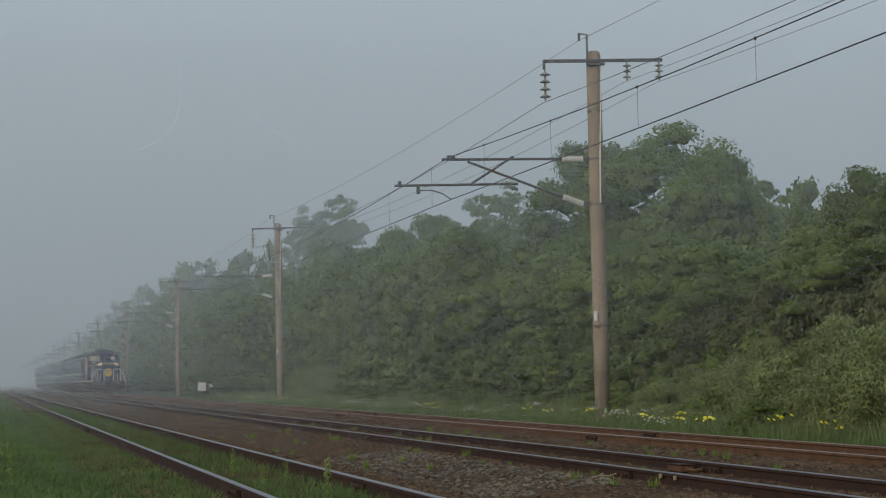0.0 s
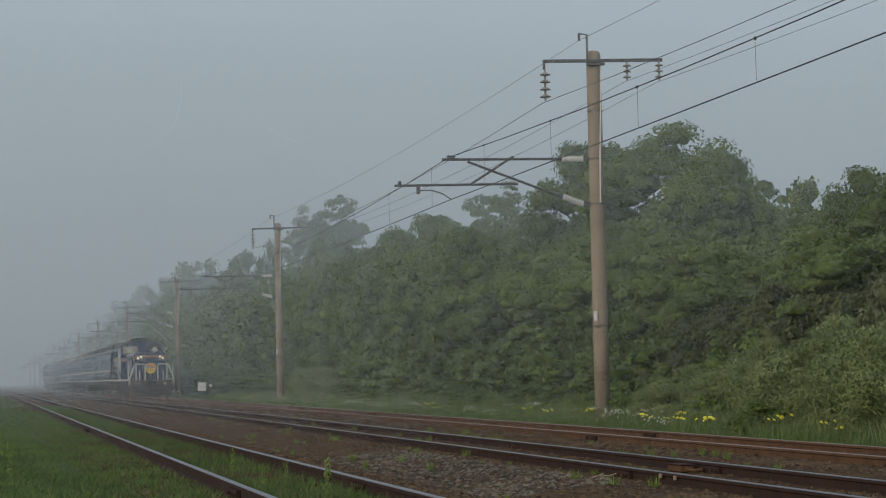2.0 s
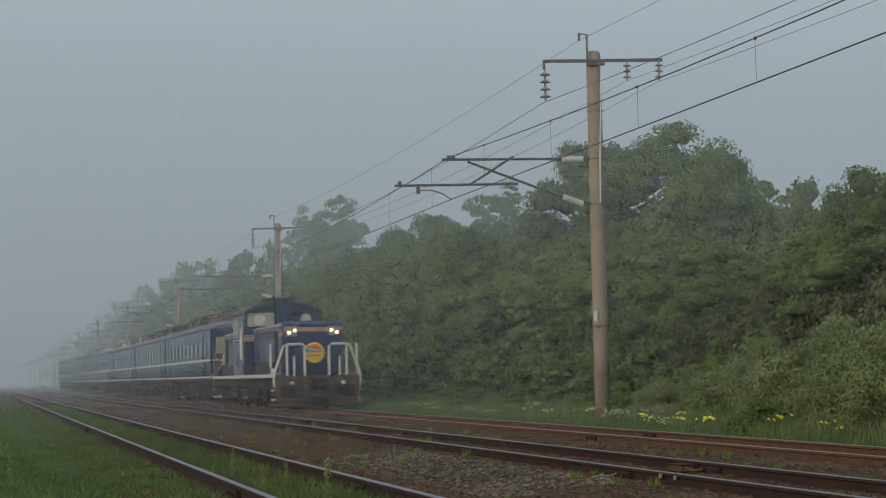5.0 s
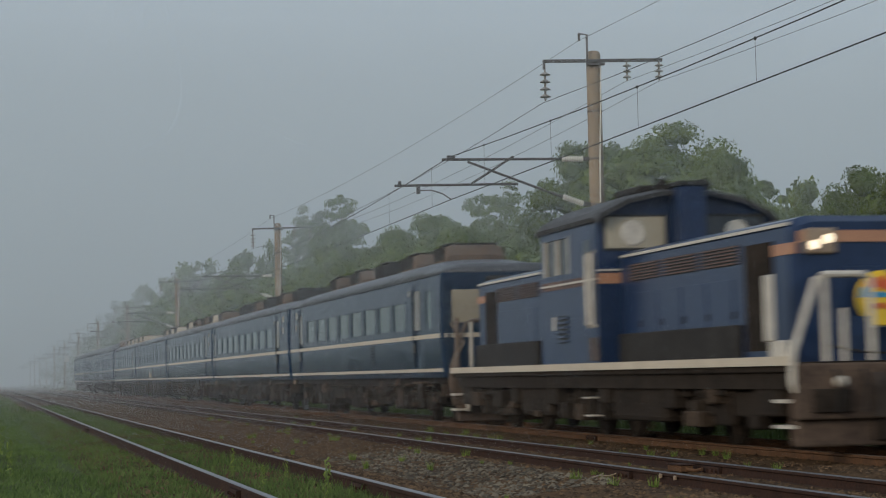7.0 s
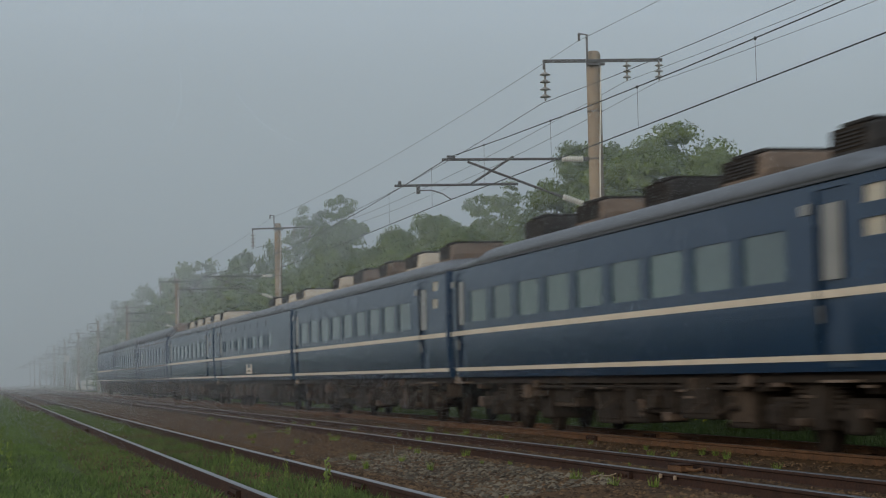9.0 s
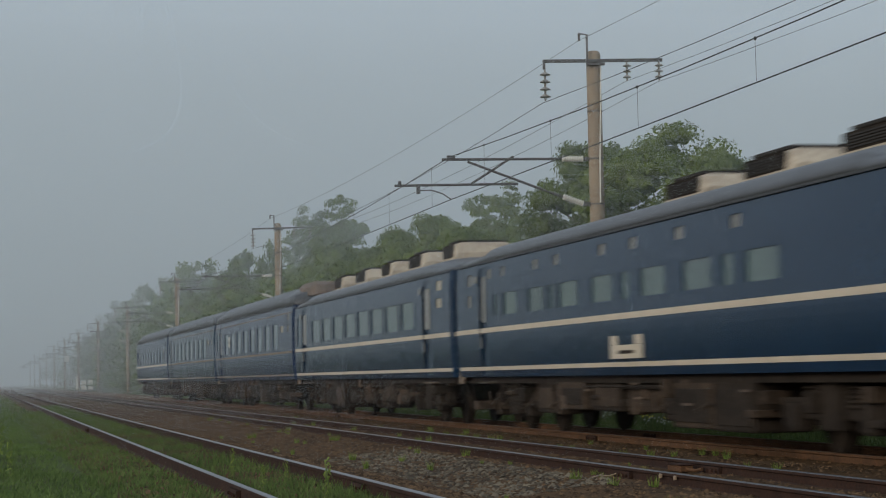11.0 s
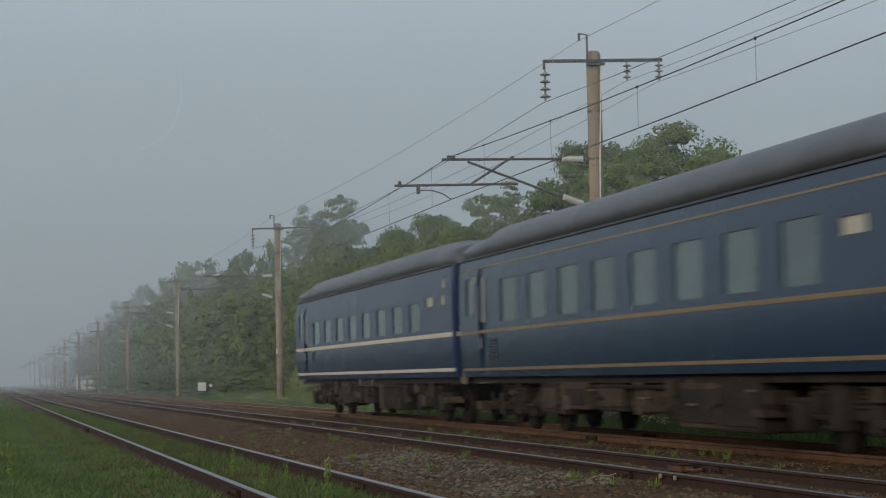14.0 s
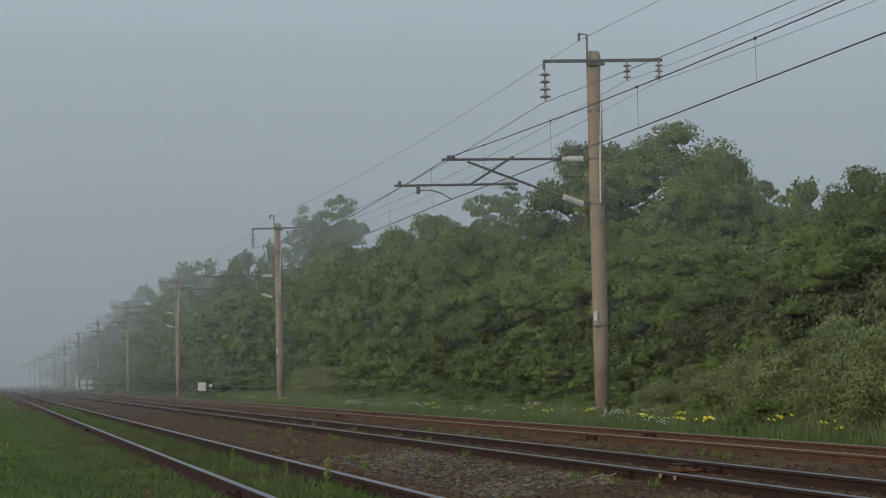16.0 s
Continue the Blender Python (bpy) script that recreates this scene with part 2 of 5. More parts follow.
xs = [-1500, -500, -160, -60, -25] + list(np.arange(-12, 22, 0.33)) + [24, 30, 45, 80, 200, 600, 1500]
ys = [-300, -60, -10, 4] + list(np.arange(10, 70, 0.5)) + list(np.arange(70, 160, 2.5)) + [170, 190, 220, 260, 320, 400, 550, 800, 1300, 2500]
GV = [(a, b, ground_z(a, b)) for b in ys for a in xs]
nx = len(xs)
GF = [(j * nx + i, j * nx + i + 1, (j + 1) * nx + i + 1, (j + 1) * nx + i) for j in range(len(ys) - 1) for i in range(nx - 1)]
ground_me = mesh_np("ground", GV, GF, M_SOIL)
ground_me.materials.append(M_BALLAST)
ground_me.polygons.foreach_set("material_index", [1 if 1.3 < (xs[k % (nx - 1)] + xs[k % (nx - 1) + 1]) / 2 < 12.3 else 0 for k in range(len(GF))])
ground_me.polygons.foreach_set("use_smooth", [True] * len(GF))
tagged(new("ground", ground_me), "flat trackside ground of brown ballast and grassy soil", "ground", kind="structure")


# ---- tracks ----
RAIL_PROF = [(-0.062, -0.153), (0.062, -0.153), (0.062, -0.140), (0.010, -0.118), (0.009, -0.045), (0.033, -0.034), (0.033, -0.006), (0.026, 0.0), (-0.026, 0.0), (-0.033, -0.006), (-0.033, -0.034), (-0.009, -0.045), (-0.010, -0.118), (-0.062, -0.140)]


def rail_mesh(head, sides=M_RAIL):
    bm = loft(bmesh.new(), [[(a, y, b) for a, b in RAIL_PROF] for y in (-20, 900)])
    me = mesh_of(bm, "rail", [sides, head])
    for f in me.polygons:
        if f.center.z > -0.0045 and abs(f.normal.z) > 0.5:
            f.material_index = 1
    return me


SLEEPER_ME = mesh_of(boxes((-1.0, 1.0, -0.1, 0.1, -0.12, 0.0), bevel=0.012), "sleeper", M_SLEEPER)
PLATE_ME = mesh_of(boxes((-0.05, -0.012, -0.28, 0.28, -0.125, -0.045), (0.012, 0.05, -0.28, 0.28, -0.125, -0.045), *[(-0.07, 0.07, a - 0.014, a + 0.014, -0.1, -0.072) for a in (-0.2, -0.07, 0.07, 0.2)]), "fishplate", M_RAIL)


def track(x, z, head, label, joints):
    t = tagged(new("railway_track"), label, "railway track", "parallel railway tracks", "structure")
    t.location = (x, 0, z)
    me = rail_mesh(head, M_RAIL_RED if x == X_FAR else M_RAIL)
    for s in (-1, 1):
        r = part("rail", me, None, t, "long rust-brown steel rail with worn head")
        r.location.x = s * GAUGE / 2
        for y in joints:
            f = part("fishplate", PLATE_ME, None, r)
            f.location = (0, y + 0.15 * s, 0)
    for i in range(145):
        s = part("sleeper", SLEEPER_ME, None, t)
        s.location, s.rotation_euler.z = (random.uniform(-0.03, 0.03), 12 + i * 0.62 + random.uniform(-0.04, 0.04), -0.150), random.uniform(-0.02, 0.02)
    v, f = [], []
    for i in range(600):
        y, n = 102 + i * 0.62, len(v)
        v += [(-1, y - 0.1, -0.152), (1, y - 0.1, -0.152), (1, y + 0.1, -0.152), (-1, y + 0.1, -0.152), (-1, y - 0.1, -0.24), (1, y - 0.1, -0.24)]
        f += [(n, n + 1, n + 2, n + 3), (n + 4, n + 5, n + 1, n)]
    part("far_sleepers", mesh_np("far_sleepers", v, f, M_SLEEPER), None, t)["kind"] = "stuff"
    return t


track(X_SIDE, Z_SIDE, M_RAIL_TOP, "overgrown siding track with dull steel rails", (17.6, 42.6))
track(X_MID, 0, M_RAIL_TOP, "middle main track with worn steel rails", (21.3, 46.3))
track(X_FAR, 0, M_RAIL_TOP_RUST, "far main track with rusty brown rails", (33.0, 58.0))


# ---- overhead line: poles, brackets, wires ----
def disc_string(bm, top, n, step, r):
    x, y, z = top
    prof = [(0.02, 0.0)]
    for i in range(n):
        a = -i * step
        prof += [(0.022, a - 0.35 * step), (r, a - 0.72 * step), (r * 0.9, a - 0.80 * step), (0.03, a - 0.85 * step)]
    prof.append((0.015, -n * step - 0.05))
    return lathe(bm, prof, (x, y, z), 14)


def rib_insulator(bm, a, b, n, r):
    a, b = Vector(a), Vector(b)
    ln = (b - a).length
    prof = [(0.025, 0)]
    for i in range(n):
        s = ln * (i + 0.5) / n
        prof += [(r * 0.62, s - ln / n * 0.3), (r, s - ln / n * 0.08), (r, s + ln / n * 0.08), (r * 0.62, s + ln / n * 0.3)]
    prof.append((0.025, ln))
    return lathe(bm, prof, a, 12, (b - a).normalized())


def build_pole():
    """A concrete pole with its cross-arm and catenary bracket, base at the origin; the track lies towards -x."""
    P = tagged(new("catenary_pole"), "weathered concrete catenary pole with steel bracket arms", "catenary pole", "poles along the line")
    part("shaft", lathe(bmesh.new(), [(0.17, -0.4), (0.169, 2.0), (0.166, 5.0), (0.162, 8.12), (0.148, 8.2), (0.1, 8.24)], sides=20), M_CONCRETE, P, smooth=True)
    for z in (2.05, 4.78, 5.80, 6.87):
        part("band", lathe(bmesh.new(), [(0.172, z - 0.018), (0.176, z - 0.012), (0.176, z + 0.012), (0.172, z + 0.018)], sides=20), M_STEEL, P, "thin galvanised steel band")
    part("conduit", tube(bmesh.new(), [(0.12, -0.15, 8.0), (0.09, -0.165, 6.9), (0.04, -0.18, 5.8), (0.02, -0.185, 4.8)], 0.017), M_PORCELAIN, P, "pale cable running down the pole")
    arm = part("cross_arm", boxes((-1.24, 1.56, -0.24, -0.17, 7.93, 8.0), (-1.24, -1.19, -0.24, -0.17, 7.78, 7.93), (-0.2, 0.2, -0.24, -0.17, 7.86, 7.92), bevel=0.006), M_STEEL, P, "grey steel cross-arm")
    for v in arm.data.vertices:
        v.co.z += 0.024 * (v.co.x + 1.2)
    for x, n, r in ((-1.2, 4, 0.125), (0.72, 3, 0.1), (1.48, 3, 0.1)):
        st = 0.165 if n == 4 else 0.128
        bm = disc_string(bmesh.new(), (x, -0.205, 7.78 if n == 4 else 7.93 + 0.024 * (x + 1.2)), n, st, r)
        part("insulator_string", bm, M_DISC, arm, "string of brown-white porcelain discs")
    part("earth_wire_hook", tube(tube(bmesh.new(), [(-0.2, -0.19, 7.9), (-0.2, -0.19, 8.58), (-0.39, -0.19, 8.60)], 0.025), [(-0.38, -0.19, 8.60), (-0.38, -0.19, 8.44)], 0.03), M_STEEL, P)
    # bracket that reaches over the track
    br = part("bracket", tube(tube(tube(tube(bmesh.new(),
        [(-3.55, 0, 5.78), (-0.8, 0, 5.80)], 0.03), [(-0.8, 0, 4.94), (-2.97, 0, 5.73)], 0.028),
        [(-2.9, 0, 5.24), (-1.92, 0, 5.85)], 0.026), [(-4.63, 0, 5.20), (-1.83, 0, 5.24)], 0.028), M_STEEL, P, "dark steel tube bracket over the track")
    part("insulator", rib_insulator(bmesh.new(), (-0.8, 0, 5.80), (-0.30, 0, 5.80), 9, 0.075), M_PORCELAIN, br, "ribbed white porcelain insulator")
    part("insulator", rib_insulator(bmesh.new(), (-0.8, 0, 4.95), (-0.32, 0, 4.79), 9, 0.075), M_PORCELAIN, br, "ribbed white porcelain insulator")
    many("clamp", ((-0.34, -0.15, -0.03, 0.03, 5.76, 5.84), (-0.36, -0.15, -0.03, 0.03, 4.73, 4.83)), M_STEEL, br, bevel=0.008)
    part("steady_arm", tube(boxes((-4.14, -4.06, -0.03, 0.03, 5.02, 5.2), bevel=0.01), [(-4.08, 0, 5.09), (-3.8, 0, 5.10), (-3.55, 0, 5.02), (-3.37, 0, 4.90)], 0.014), M_STEEL, br)
    many("messenger_clip", ((-3.44, -3.26, -0.03, 0.03, 5.8, 5.87), (-4.55, -4.48, -0.02, 0.02, 5.22, 5.3)), M_STEEL, br, bevel=0.008)
    return P


pole = build_pole()
pole.location = (X_POLE, Y_POLE, 0.0)
part("tag_plate", boxes((-0.2, -0.12, -0.185, -0.165, 2.16, 2.38), bevel=0.004), M_WHITE, pole, "small white plate fixed to the pole")
part("tag_plate", boxes((-0.18, -0.08, -0.19, -0.17, 2.0, 2.04), bevel=0.004), M_GOLD, pole, "small yellow clip on the pole")
for i in range(1, 12):
    c = copy_thing(pole, pose(X_POLE, Y_POLE + SPAN * i, 0.0, rz=random.uniform(-1.5, 1.5)))
    if i > 1:
        for o in [o for o in c.children if o.name.startswith("tag_plate")]:
            bpy.data.objects.remove(o)
copy_thing(pole, pose(X_POLE, Y_POLE - SPAN, 0.0))


def wire(name, x, z, sag, r, label, stagger=0.0, ys=range(-1, 12)):
    bm = bmesh.new()
    pts = []
    for i in ys:
        for k in range(10):
            s = k / 10
            off = stagger * (1 - 2 * s) * (1 if i % 2 == 0 else -1)
            pts.append((x + off, Y_POLE + SPAN * (i + s), z - 4 * sag * s * (1 - s)))
    tube(bm, pts, r, 5)
    return tagged(new(name, mesh_of(bm, name, M_WIRE)), label, "overhead wire", "overhead wires")


wire("earth_wire", X_POLE - 0.38, 8.45, 0.3, 0.0048, "thin earth wire strung between pole tops")
wire("feeder_wire", X_POLE - 1.2, 7.06, 0.45, 0.007, "feeder wire hung below porcelain discs")
wire("signal_wire", X_POLE + 0.72, 7.55, 0.40, 0.0048, "thin power wire on the cross-arm")
wire("signal_wire", X_POLE + 1.48, 7.55, 0.40, 0.0048, "thin power wire on the cross-arm")
wire("messenger_wire", X_POLE - 3.37, 5.84, 0.43, 0.0095, "dark messenger wire above the track")
contact = wire("contact_wire", X_POLE - 3.37, 4.893, 0.05, 0.010, "dark contact wire above the far track")
for i in range(-1, 9):
    for k in range(10):
        s = (k + 0.5) / 10 - 0.012
        y = Y_POLE + SPAN * (i + s)
        d = tagged(new("dropper", mesh_of(lathe(tube(bmesh.new(), [(X_POLE - 3.37, y, 4.865), (X_POLE - 3.37, y, 5.84 - 1.72 * s * (1 - s))], 0.003, 4), [(0.008, -0.026), (0.021, -0.01), (0.021, 0.01), (0.008, 0.026)], (X_POLE - 3.37, y, 5.84 - 1.72 * s * (1 - s)), 8), "dropper", M_WIRE)), "thin dropper between messenger and contact wire", "overhead wire", "droppers")


# ---- trackside boards and boxes ----
def post_board(x, y, w, h, z, frame_col, face_col, label, name="trackside_board"):
    b = tagged(new(name), label, "sign board", "trackside signs")
    b.location = (x, y, ground_z(x, y))
    part("post", lathe(bmesh.new(), [(0.035, -0.2), (0.035, z)], sides=10), M_STEEL, b, smooth=True)
    p = part("panel", boxes((-w / 2, w / 2, -0.09, -0.045, z - h / 2, z + h / 2), bevel=0.03), frame_col, b)
    part("face", boxes((-w / 2 + 0.2 * min(w, 0.4), w / 2 - 0.2 * min(w, 0.4), -0.094, -0.086, z - h / 2 + 0.2 * min(w, 0.4), z + h / 2 - 0.2 * min(w, 0.4)), bevel=0.003), face_col, p)
    return b


post_board(13.35, 126.5, 0.66, 0.68, 0.75, M_BLACK, M_WHITE, "white square trackside board with rounded dark border")
post_board(13.3, 121.0, 0.26, 0.26, 0.8, M_BLACK, M_WHITE, "small white marker plate on a thin post", "marker_post")
post_board(13.3, 232.0, 0.22, 0.24, 1.0, M_BLACK, M_WHITE, "small white marker plate on a thin post", "marker_post")
post_board(13.3, 330.0, 1.0, 1.2, 5.0, M_BLACK, M_WHITE, "large white round-cornered board high on a post", "signal_board")
for x, y, w, h in ((13.5, 300, 0.3, 1.9), (14.0, 290, 0.65, 1.15), (14.7, 285, 0.6, 1.2)):
    cab = tagged(new("equipment_cabinet"), "pale grey trackside equipment cabinet standing on the verge", "equipment cabinet", "trackside cabinets")
    cab.location = (x, y, ground_z(x, y))
    part("casing", boxes((-w / 2, w / 2, -0.25, 0.25, 0.1, h + 0.2), bevel=0.03), M_WHITE, cab)
    part("plinth", boxes((-w / 2 - 0.05, w / 2 + 0.05, -0.3, 0.3, -0.2, 0.1), bevel=0.01), M_CONCRETE, cab)


# ---- train ----
HALF = 1.45


def roof_section(y, top, half=HALF - 0.045, edge=3.3, inset=0.0, power=0.55):
    h = top - edge
    q = []
    for k in range(13):
        a = math.pi * k / 12
        c, s = math.cos(a), math.sin(a)
        q.append(((half - inset) * math.copysign(abs(c) ** power, c), y, edge + h * abs(s) ** 0.78))
    return q


def bogie(parent, y, base=2.1):
    b = part("bogie", boxes((-1.12, -0.95, y - 1.6, y + 1.6, 0.42, 0.68), (0.95, 1.12, y - 1.6, y + 1.6, 0.42, 0.68), (-1.1, 1.1, y - 0.35, y + 0.35, 0.4, 0.85),
        (-1.2, -1.0, y - 0.3, y + 0.3, 0.3, 0.95), (1.0, 1.2, y - 0.3, y + 0.3, 0.3, 0.95), bevel=0.03), M_UNDER, parent, "grimy dark steel bogie")
    for s in (-1, 1):
        bm = bmesh.new()
        tube(bm, [(-0.9, y + s * base / 2, 0.43), (0.9, y + s * base / 2, 0.43)], 0.09, 10)
        for x in (-1, 1):
            lathe(bm, [(0.16, -0.05), (0.16, 0.0), (0.36, 0.01), (0.37, 0.03), (0.43, 0.03), (0.43, 0.12), (0.46, 0.125), (0.46, 0.15)], (x * 0.66, y + s * base / 2, 0.43), 22, (-x, 0, 0))
        part("wheelset", bm, M_UNDER, b, "rust-brown wheel pair on an axle")
        many("axlebox", ((-1.22, -0.98, y + s * base / 2 - 0.2, y + s * base / 2 + 0.2, 0.27, 0.62), (0.98, 1.22, y + s * base / 2 - 0.2, y + s * base / 2 + 0.2, 0.27, 0.62)), M_UNDER, b, bevel=0.04)
        coil = [(r, h + 0.055 * k) for k in range(5) for r, h in ((0.075, 0.0), (0.11, 0.02), (0.11, 0.035))] + [(0.075, 0.275)]
        for x in (-1.1, 1.1):
            bm = bmesh.new()
            lathe(bm, coil, (x, y + s * 0.6, 0.55), 10)
            part("spring", bm, M_UNDER, b)
    return b


def louvre(parent, x, y0, y1, z0, z1, n, mat):
    s = 1 if x > 0 else -1
    bm = boxes((x - 0.004, x + s * 0.006, y0, y1, z0, z1))
    g = part("louvre", bm, M_BLACK, parent, "dark slatted vent")
    for k in range(n):
        z = z0 + (z1 - z0) * (k + 0.5) / n
        part("slat", boxes((x + s * 0.006, x + s * 0.028, y0, y1, z - 0.25 * (z1 - z0) / n, z + 0.2 * (z1 - z0) / n)), mat, g)


def build_coach(label, windows, squares, doors, stripe, units, roof_top, vents=(), w_z=(1.97, 2.6), narrow=(), paint=None, edge=3.25):
    """A passenger coach, 20.6 m long; its leading end is at y = -10.3. Lists hold places along the coach, from that end."""
    c = tagged(new("passenger_coach"), label, "railway coach", "coaches of the train")
    L = 20.6
    paint = paint or M_BLUE
    holes = [(a, b, *w_z) for a, b in windows] + [(a, b, za, zb) for a, b, za, zb in squares] + [(a, b, za, zb) for a, b, za, zb in narrow]
    side_h = [(a - L / 2, b - L / 2, za, zb) for a, b, za, zb in holes]
    door_h = [(a - L / 2, b - L / 2, 1.02, 3.02) for a, b in doors]
    bm = bmesh.new()
    for s in (-1, 1):
        holed(bm, s * HALF, -L / 2, L / 2, 0.98, edge, side_h + door_h, -s * 0.034, s > 0)
    for y, s in ((-L / 2, -1), (L / 2, 1)):
        rise = [0.98, *[v for v in TUMBLE if v < edge - 0.005], edge]
        ring = [(1, z) for z in rise] + [(-1, z) for z in rise[::-1]]
        loft(bm, [[(HALF * k, y, z) for k, z in ring], [(0.96 * HALF * k, y + s * 0.08, z) for k, z in ring]], caps=False)
        q = [bm.verts.new((0.96 * HALF * k, y + s * 0.08, z)) for k, z in ring]
        bm.faces.new(q)
    q = [bm.verts.new((HALF * a, b * L / 2, 0.98)) for a, b in ((-1, -1), (1, -1), (1, 1), (-1, 1))]
    bm.faces.new(q)
    body = part("body", bm, paint, c)
    # roof, drooping at both ends
    def arch(y, top, inset=0.0):
        return roof_section(y, top, edge=edge, inset=inset, power=0.55 if edge > 3.2 else 0.78)
    secs = [arch(-L / 2 - 0.06, edge + 0.12, 0.05), arch(-L / 2 + 0.1, roof_top - 0.18), arch(-L / 2 + 1.5, roof_top - 0.13), arch(-L / 2 + 2.1, roof_top)]
    secs += [arch(L / 2 - 2.1, roof_top), arch(L / 2 - 1.5, roof_top - 0.13), arch(L / 2 - 0.1, roof_top - 0.18), arch(L / 2 + 0.06, edge + 0.12, 0.05)]
    part("roof", loft(bmesh.new(), secs), M_ROOF, c, "sooty grey arched roof", smooth=True)
    many("gutter", ((-HALF - 0.03, -HALF + 0.01, -L / 2, L / 2, edge - 0.03, edge + 0.005), (HALF - 0.01, HALF + 0.03, -L / 2, L / 2, edge - 0.03, edge + 0.005)), M_BLACK, c, "dark rain gutter along the roof edge")
    for a, b, za, zb in side_h:
        small = zb - za < 0.35
        for s in (-1, 1):
            x = s * (HALF - 0.02)
            w = part("window", boxes((min(x, x - s * 0.012), max(x, x - s * 0.012), a, b, za, zb)), (M_DOORPANE if len(squares) > 6 else M_PALE_PANE) if small else M_GLASS, c, "pale frosted pane" if small else "window pane with a green reflection put into its colour")
            f = 0.03
            xo = sorted((s * (HALF - 0.03), s * (HALF + 0.004)))
            part("window_frame", boxes((*xo, a - f, a + 0.012, za - f, zb + f), (*xo, b - 0.012, b + f, za - f, zb + f), (*xo, a + 0.012, b - 0.012, za - f, za + 0.012), (*xo, a + 0.012, b - 0.012, zb - 0.012, zb + f)), paint, w)
    for a, b, za, zb in door_h:
        for s in (-1, 1):
            xs2 = sorted((s * (HALF - 0.055), s * (HALF - 0.02)))
            d = part("door", boxes((*xs2, a, b, za, zb), bevel=0.01), paint, c, "recessed blue folding door")
            xw = sorted((s * (HALF - 0.022), s * (HALF - 0.012)))
            part("door_window", boxes((*xw, a + 0.18, b - 0.18, 2.0, 2.85)), M_DOORPANE, d, "grimy tall door pane")
            part("door_stripe", boxes((*sorted((s * (HALF - 0.021), s * (HALF - 0.016))), a + 0.012, b - 0.012, *((1.80, 1.89) if stripe == "cream" else (1.80, 1.86)))), M_CREAM if stripe == "cream" else M_GOLD, d, "faded stripe crossing the door")
            xs3 = sorted((s * (HALF - 0.02), s * (HALF + 0.015)))
            part("handle", boxes((*xs3, b - 0.1, b - 0.07, 1.52, 1.72), bevel=0.006), M_DOORPANE, d)
            xs4 = sorted((s * (HALF + 0.002), s * (HALF + 0.02)))
            part("door_plate", boxes((*xs4, b + 0.12, b + 0.36, 2.76, 2.88)), M_DOORPANE, c, "small pale plate beside the door")
            part("step", boxes((*sorted((s * (HALF - 0.2), s * (HALF + 0.01))), a + 0.05, b - 0.05, 0.86, 0.89)), M_RUSTBOX, c)
    stripe_mat = M_CREAM if stripe == "cream" else M_GOLD
    bands = ((1.80, 1.89), (1.10, 1.17)) if stripe == "cream" else ((1.80, 1.86), (1.10, 1.15), (3.02, 3.05))
    for za, zb in bands:
        for s in (-1, 1):
            xs2 = sorted((s * (HALF + 0.001), s * (HALF + 0.006)))
            cuts = sorted(v for a, b, _, _ in door_h for v in (a, b)) if za > 1.2 else []
            ends = [-L / 2 + 0.02] + cuts + [L / 2 - 0.02]
            rows = [(*xs2, a, b, za, zb) for a, b in zip(ends[::2], ends[1::2])]
            part("stripe", boxes(*rows), stripe_mat, body, "faded cream stripe" if stripe == "cream" else "dull gold stripe")
    for a, b, za, zb in vents:
        for s in (-1, 1):
            louvre(c, s * HALF, a - L / 2, b - L / 2, za, zb, 7, paint)
    # roof units
    for y0, ln, w, h, mat, kind in units:
        y = y0 - L / 2
        z = roof_top - 0.1
        bm = bmesh.new()
        if kind == "dome":
            z = 3.52
            loft(bm, [[(k * w * f, y + t * ln, z + h * g * e) for k, e in ((-1, 0), (-0.92, 0.6), (-0.7, 1), (0.7, 1), (0.92, 0.6), (1, 0))] for t, f, g in ((-0.5, 0.9, 0.15), (-0.42, 1, 0.75), (-0.3, 1, 1), (0.3, 1, 1), (0.42, 1, 0.75), (0.5, 0.9, 0.15))])
        else:
            loft(bm, [[(k * w, y + t * ln, z + h * e * g) for k, e in ((-1.03, 0), (-1, 0.55), (-0.93, 0.88), (-0.72, 1), (0.72, 1), (0.93, 0.88), (1, 0.55), (1.03, 0))] for t, g in ((-0.62, 0.5), (-0.5, 0.94), (-0.42, 1), (0.42, 1), (0.5, 0.96))])
        u = part("air_conditioner", bm, mat, c, "weathered rooftop air-conditioning unit")
        if kind != "dome":
            for q in (-1, 1):
                part("side_grille", boxes((*sorted((q * (w - 0.01), q * (w + 0.012))), y - ln * 0.47, y + ln * 0.47, z + 0.14, z + h - 0.05)), M_UNDER, u, "dark louvred grille")
                for k in range(5):
                    zz = z + 0.17 + k * (h - 0.24) / 5
                    part("slat", boxes((*sorted((q * (w + 0.012), q * (w + 0.026))), y - ln * 0.46, y + ln * 0.46, zz, zz + 0.022)), M_DARKBOX, u)
            part("fan_cover", boxes((-w * 0.82, w * 0.82, y - ln * 0.42, y + ln * 0.5, z + h - 0.005, z + h + 0.045), bevel=0.015), M_DARKBOX, u, "dark flat fan cover")
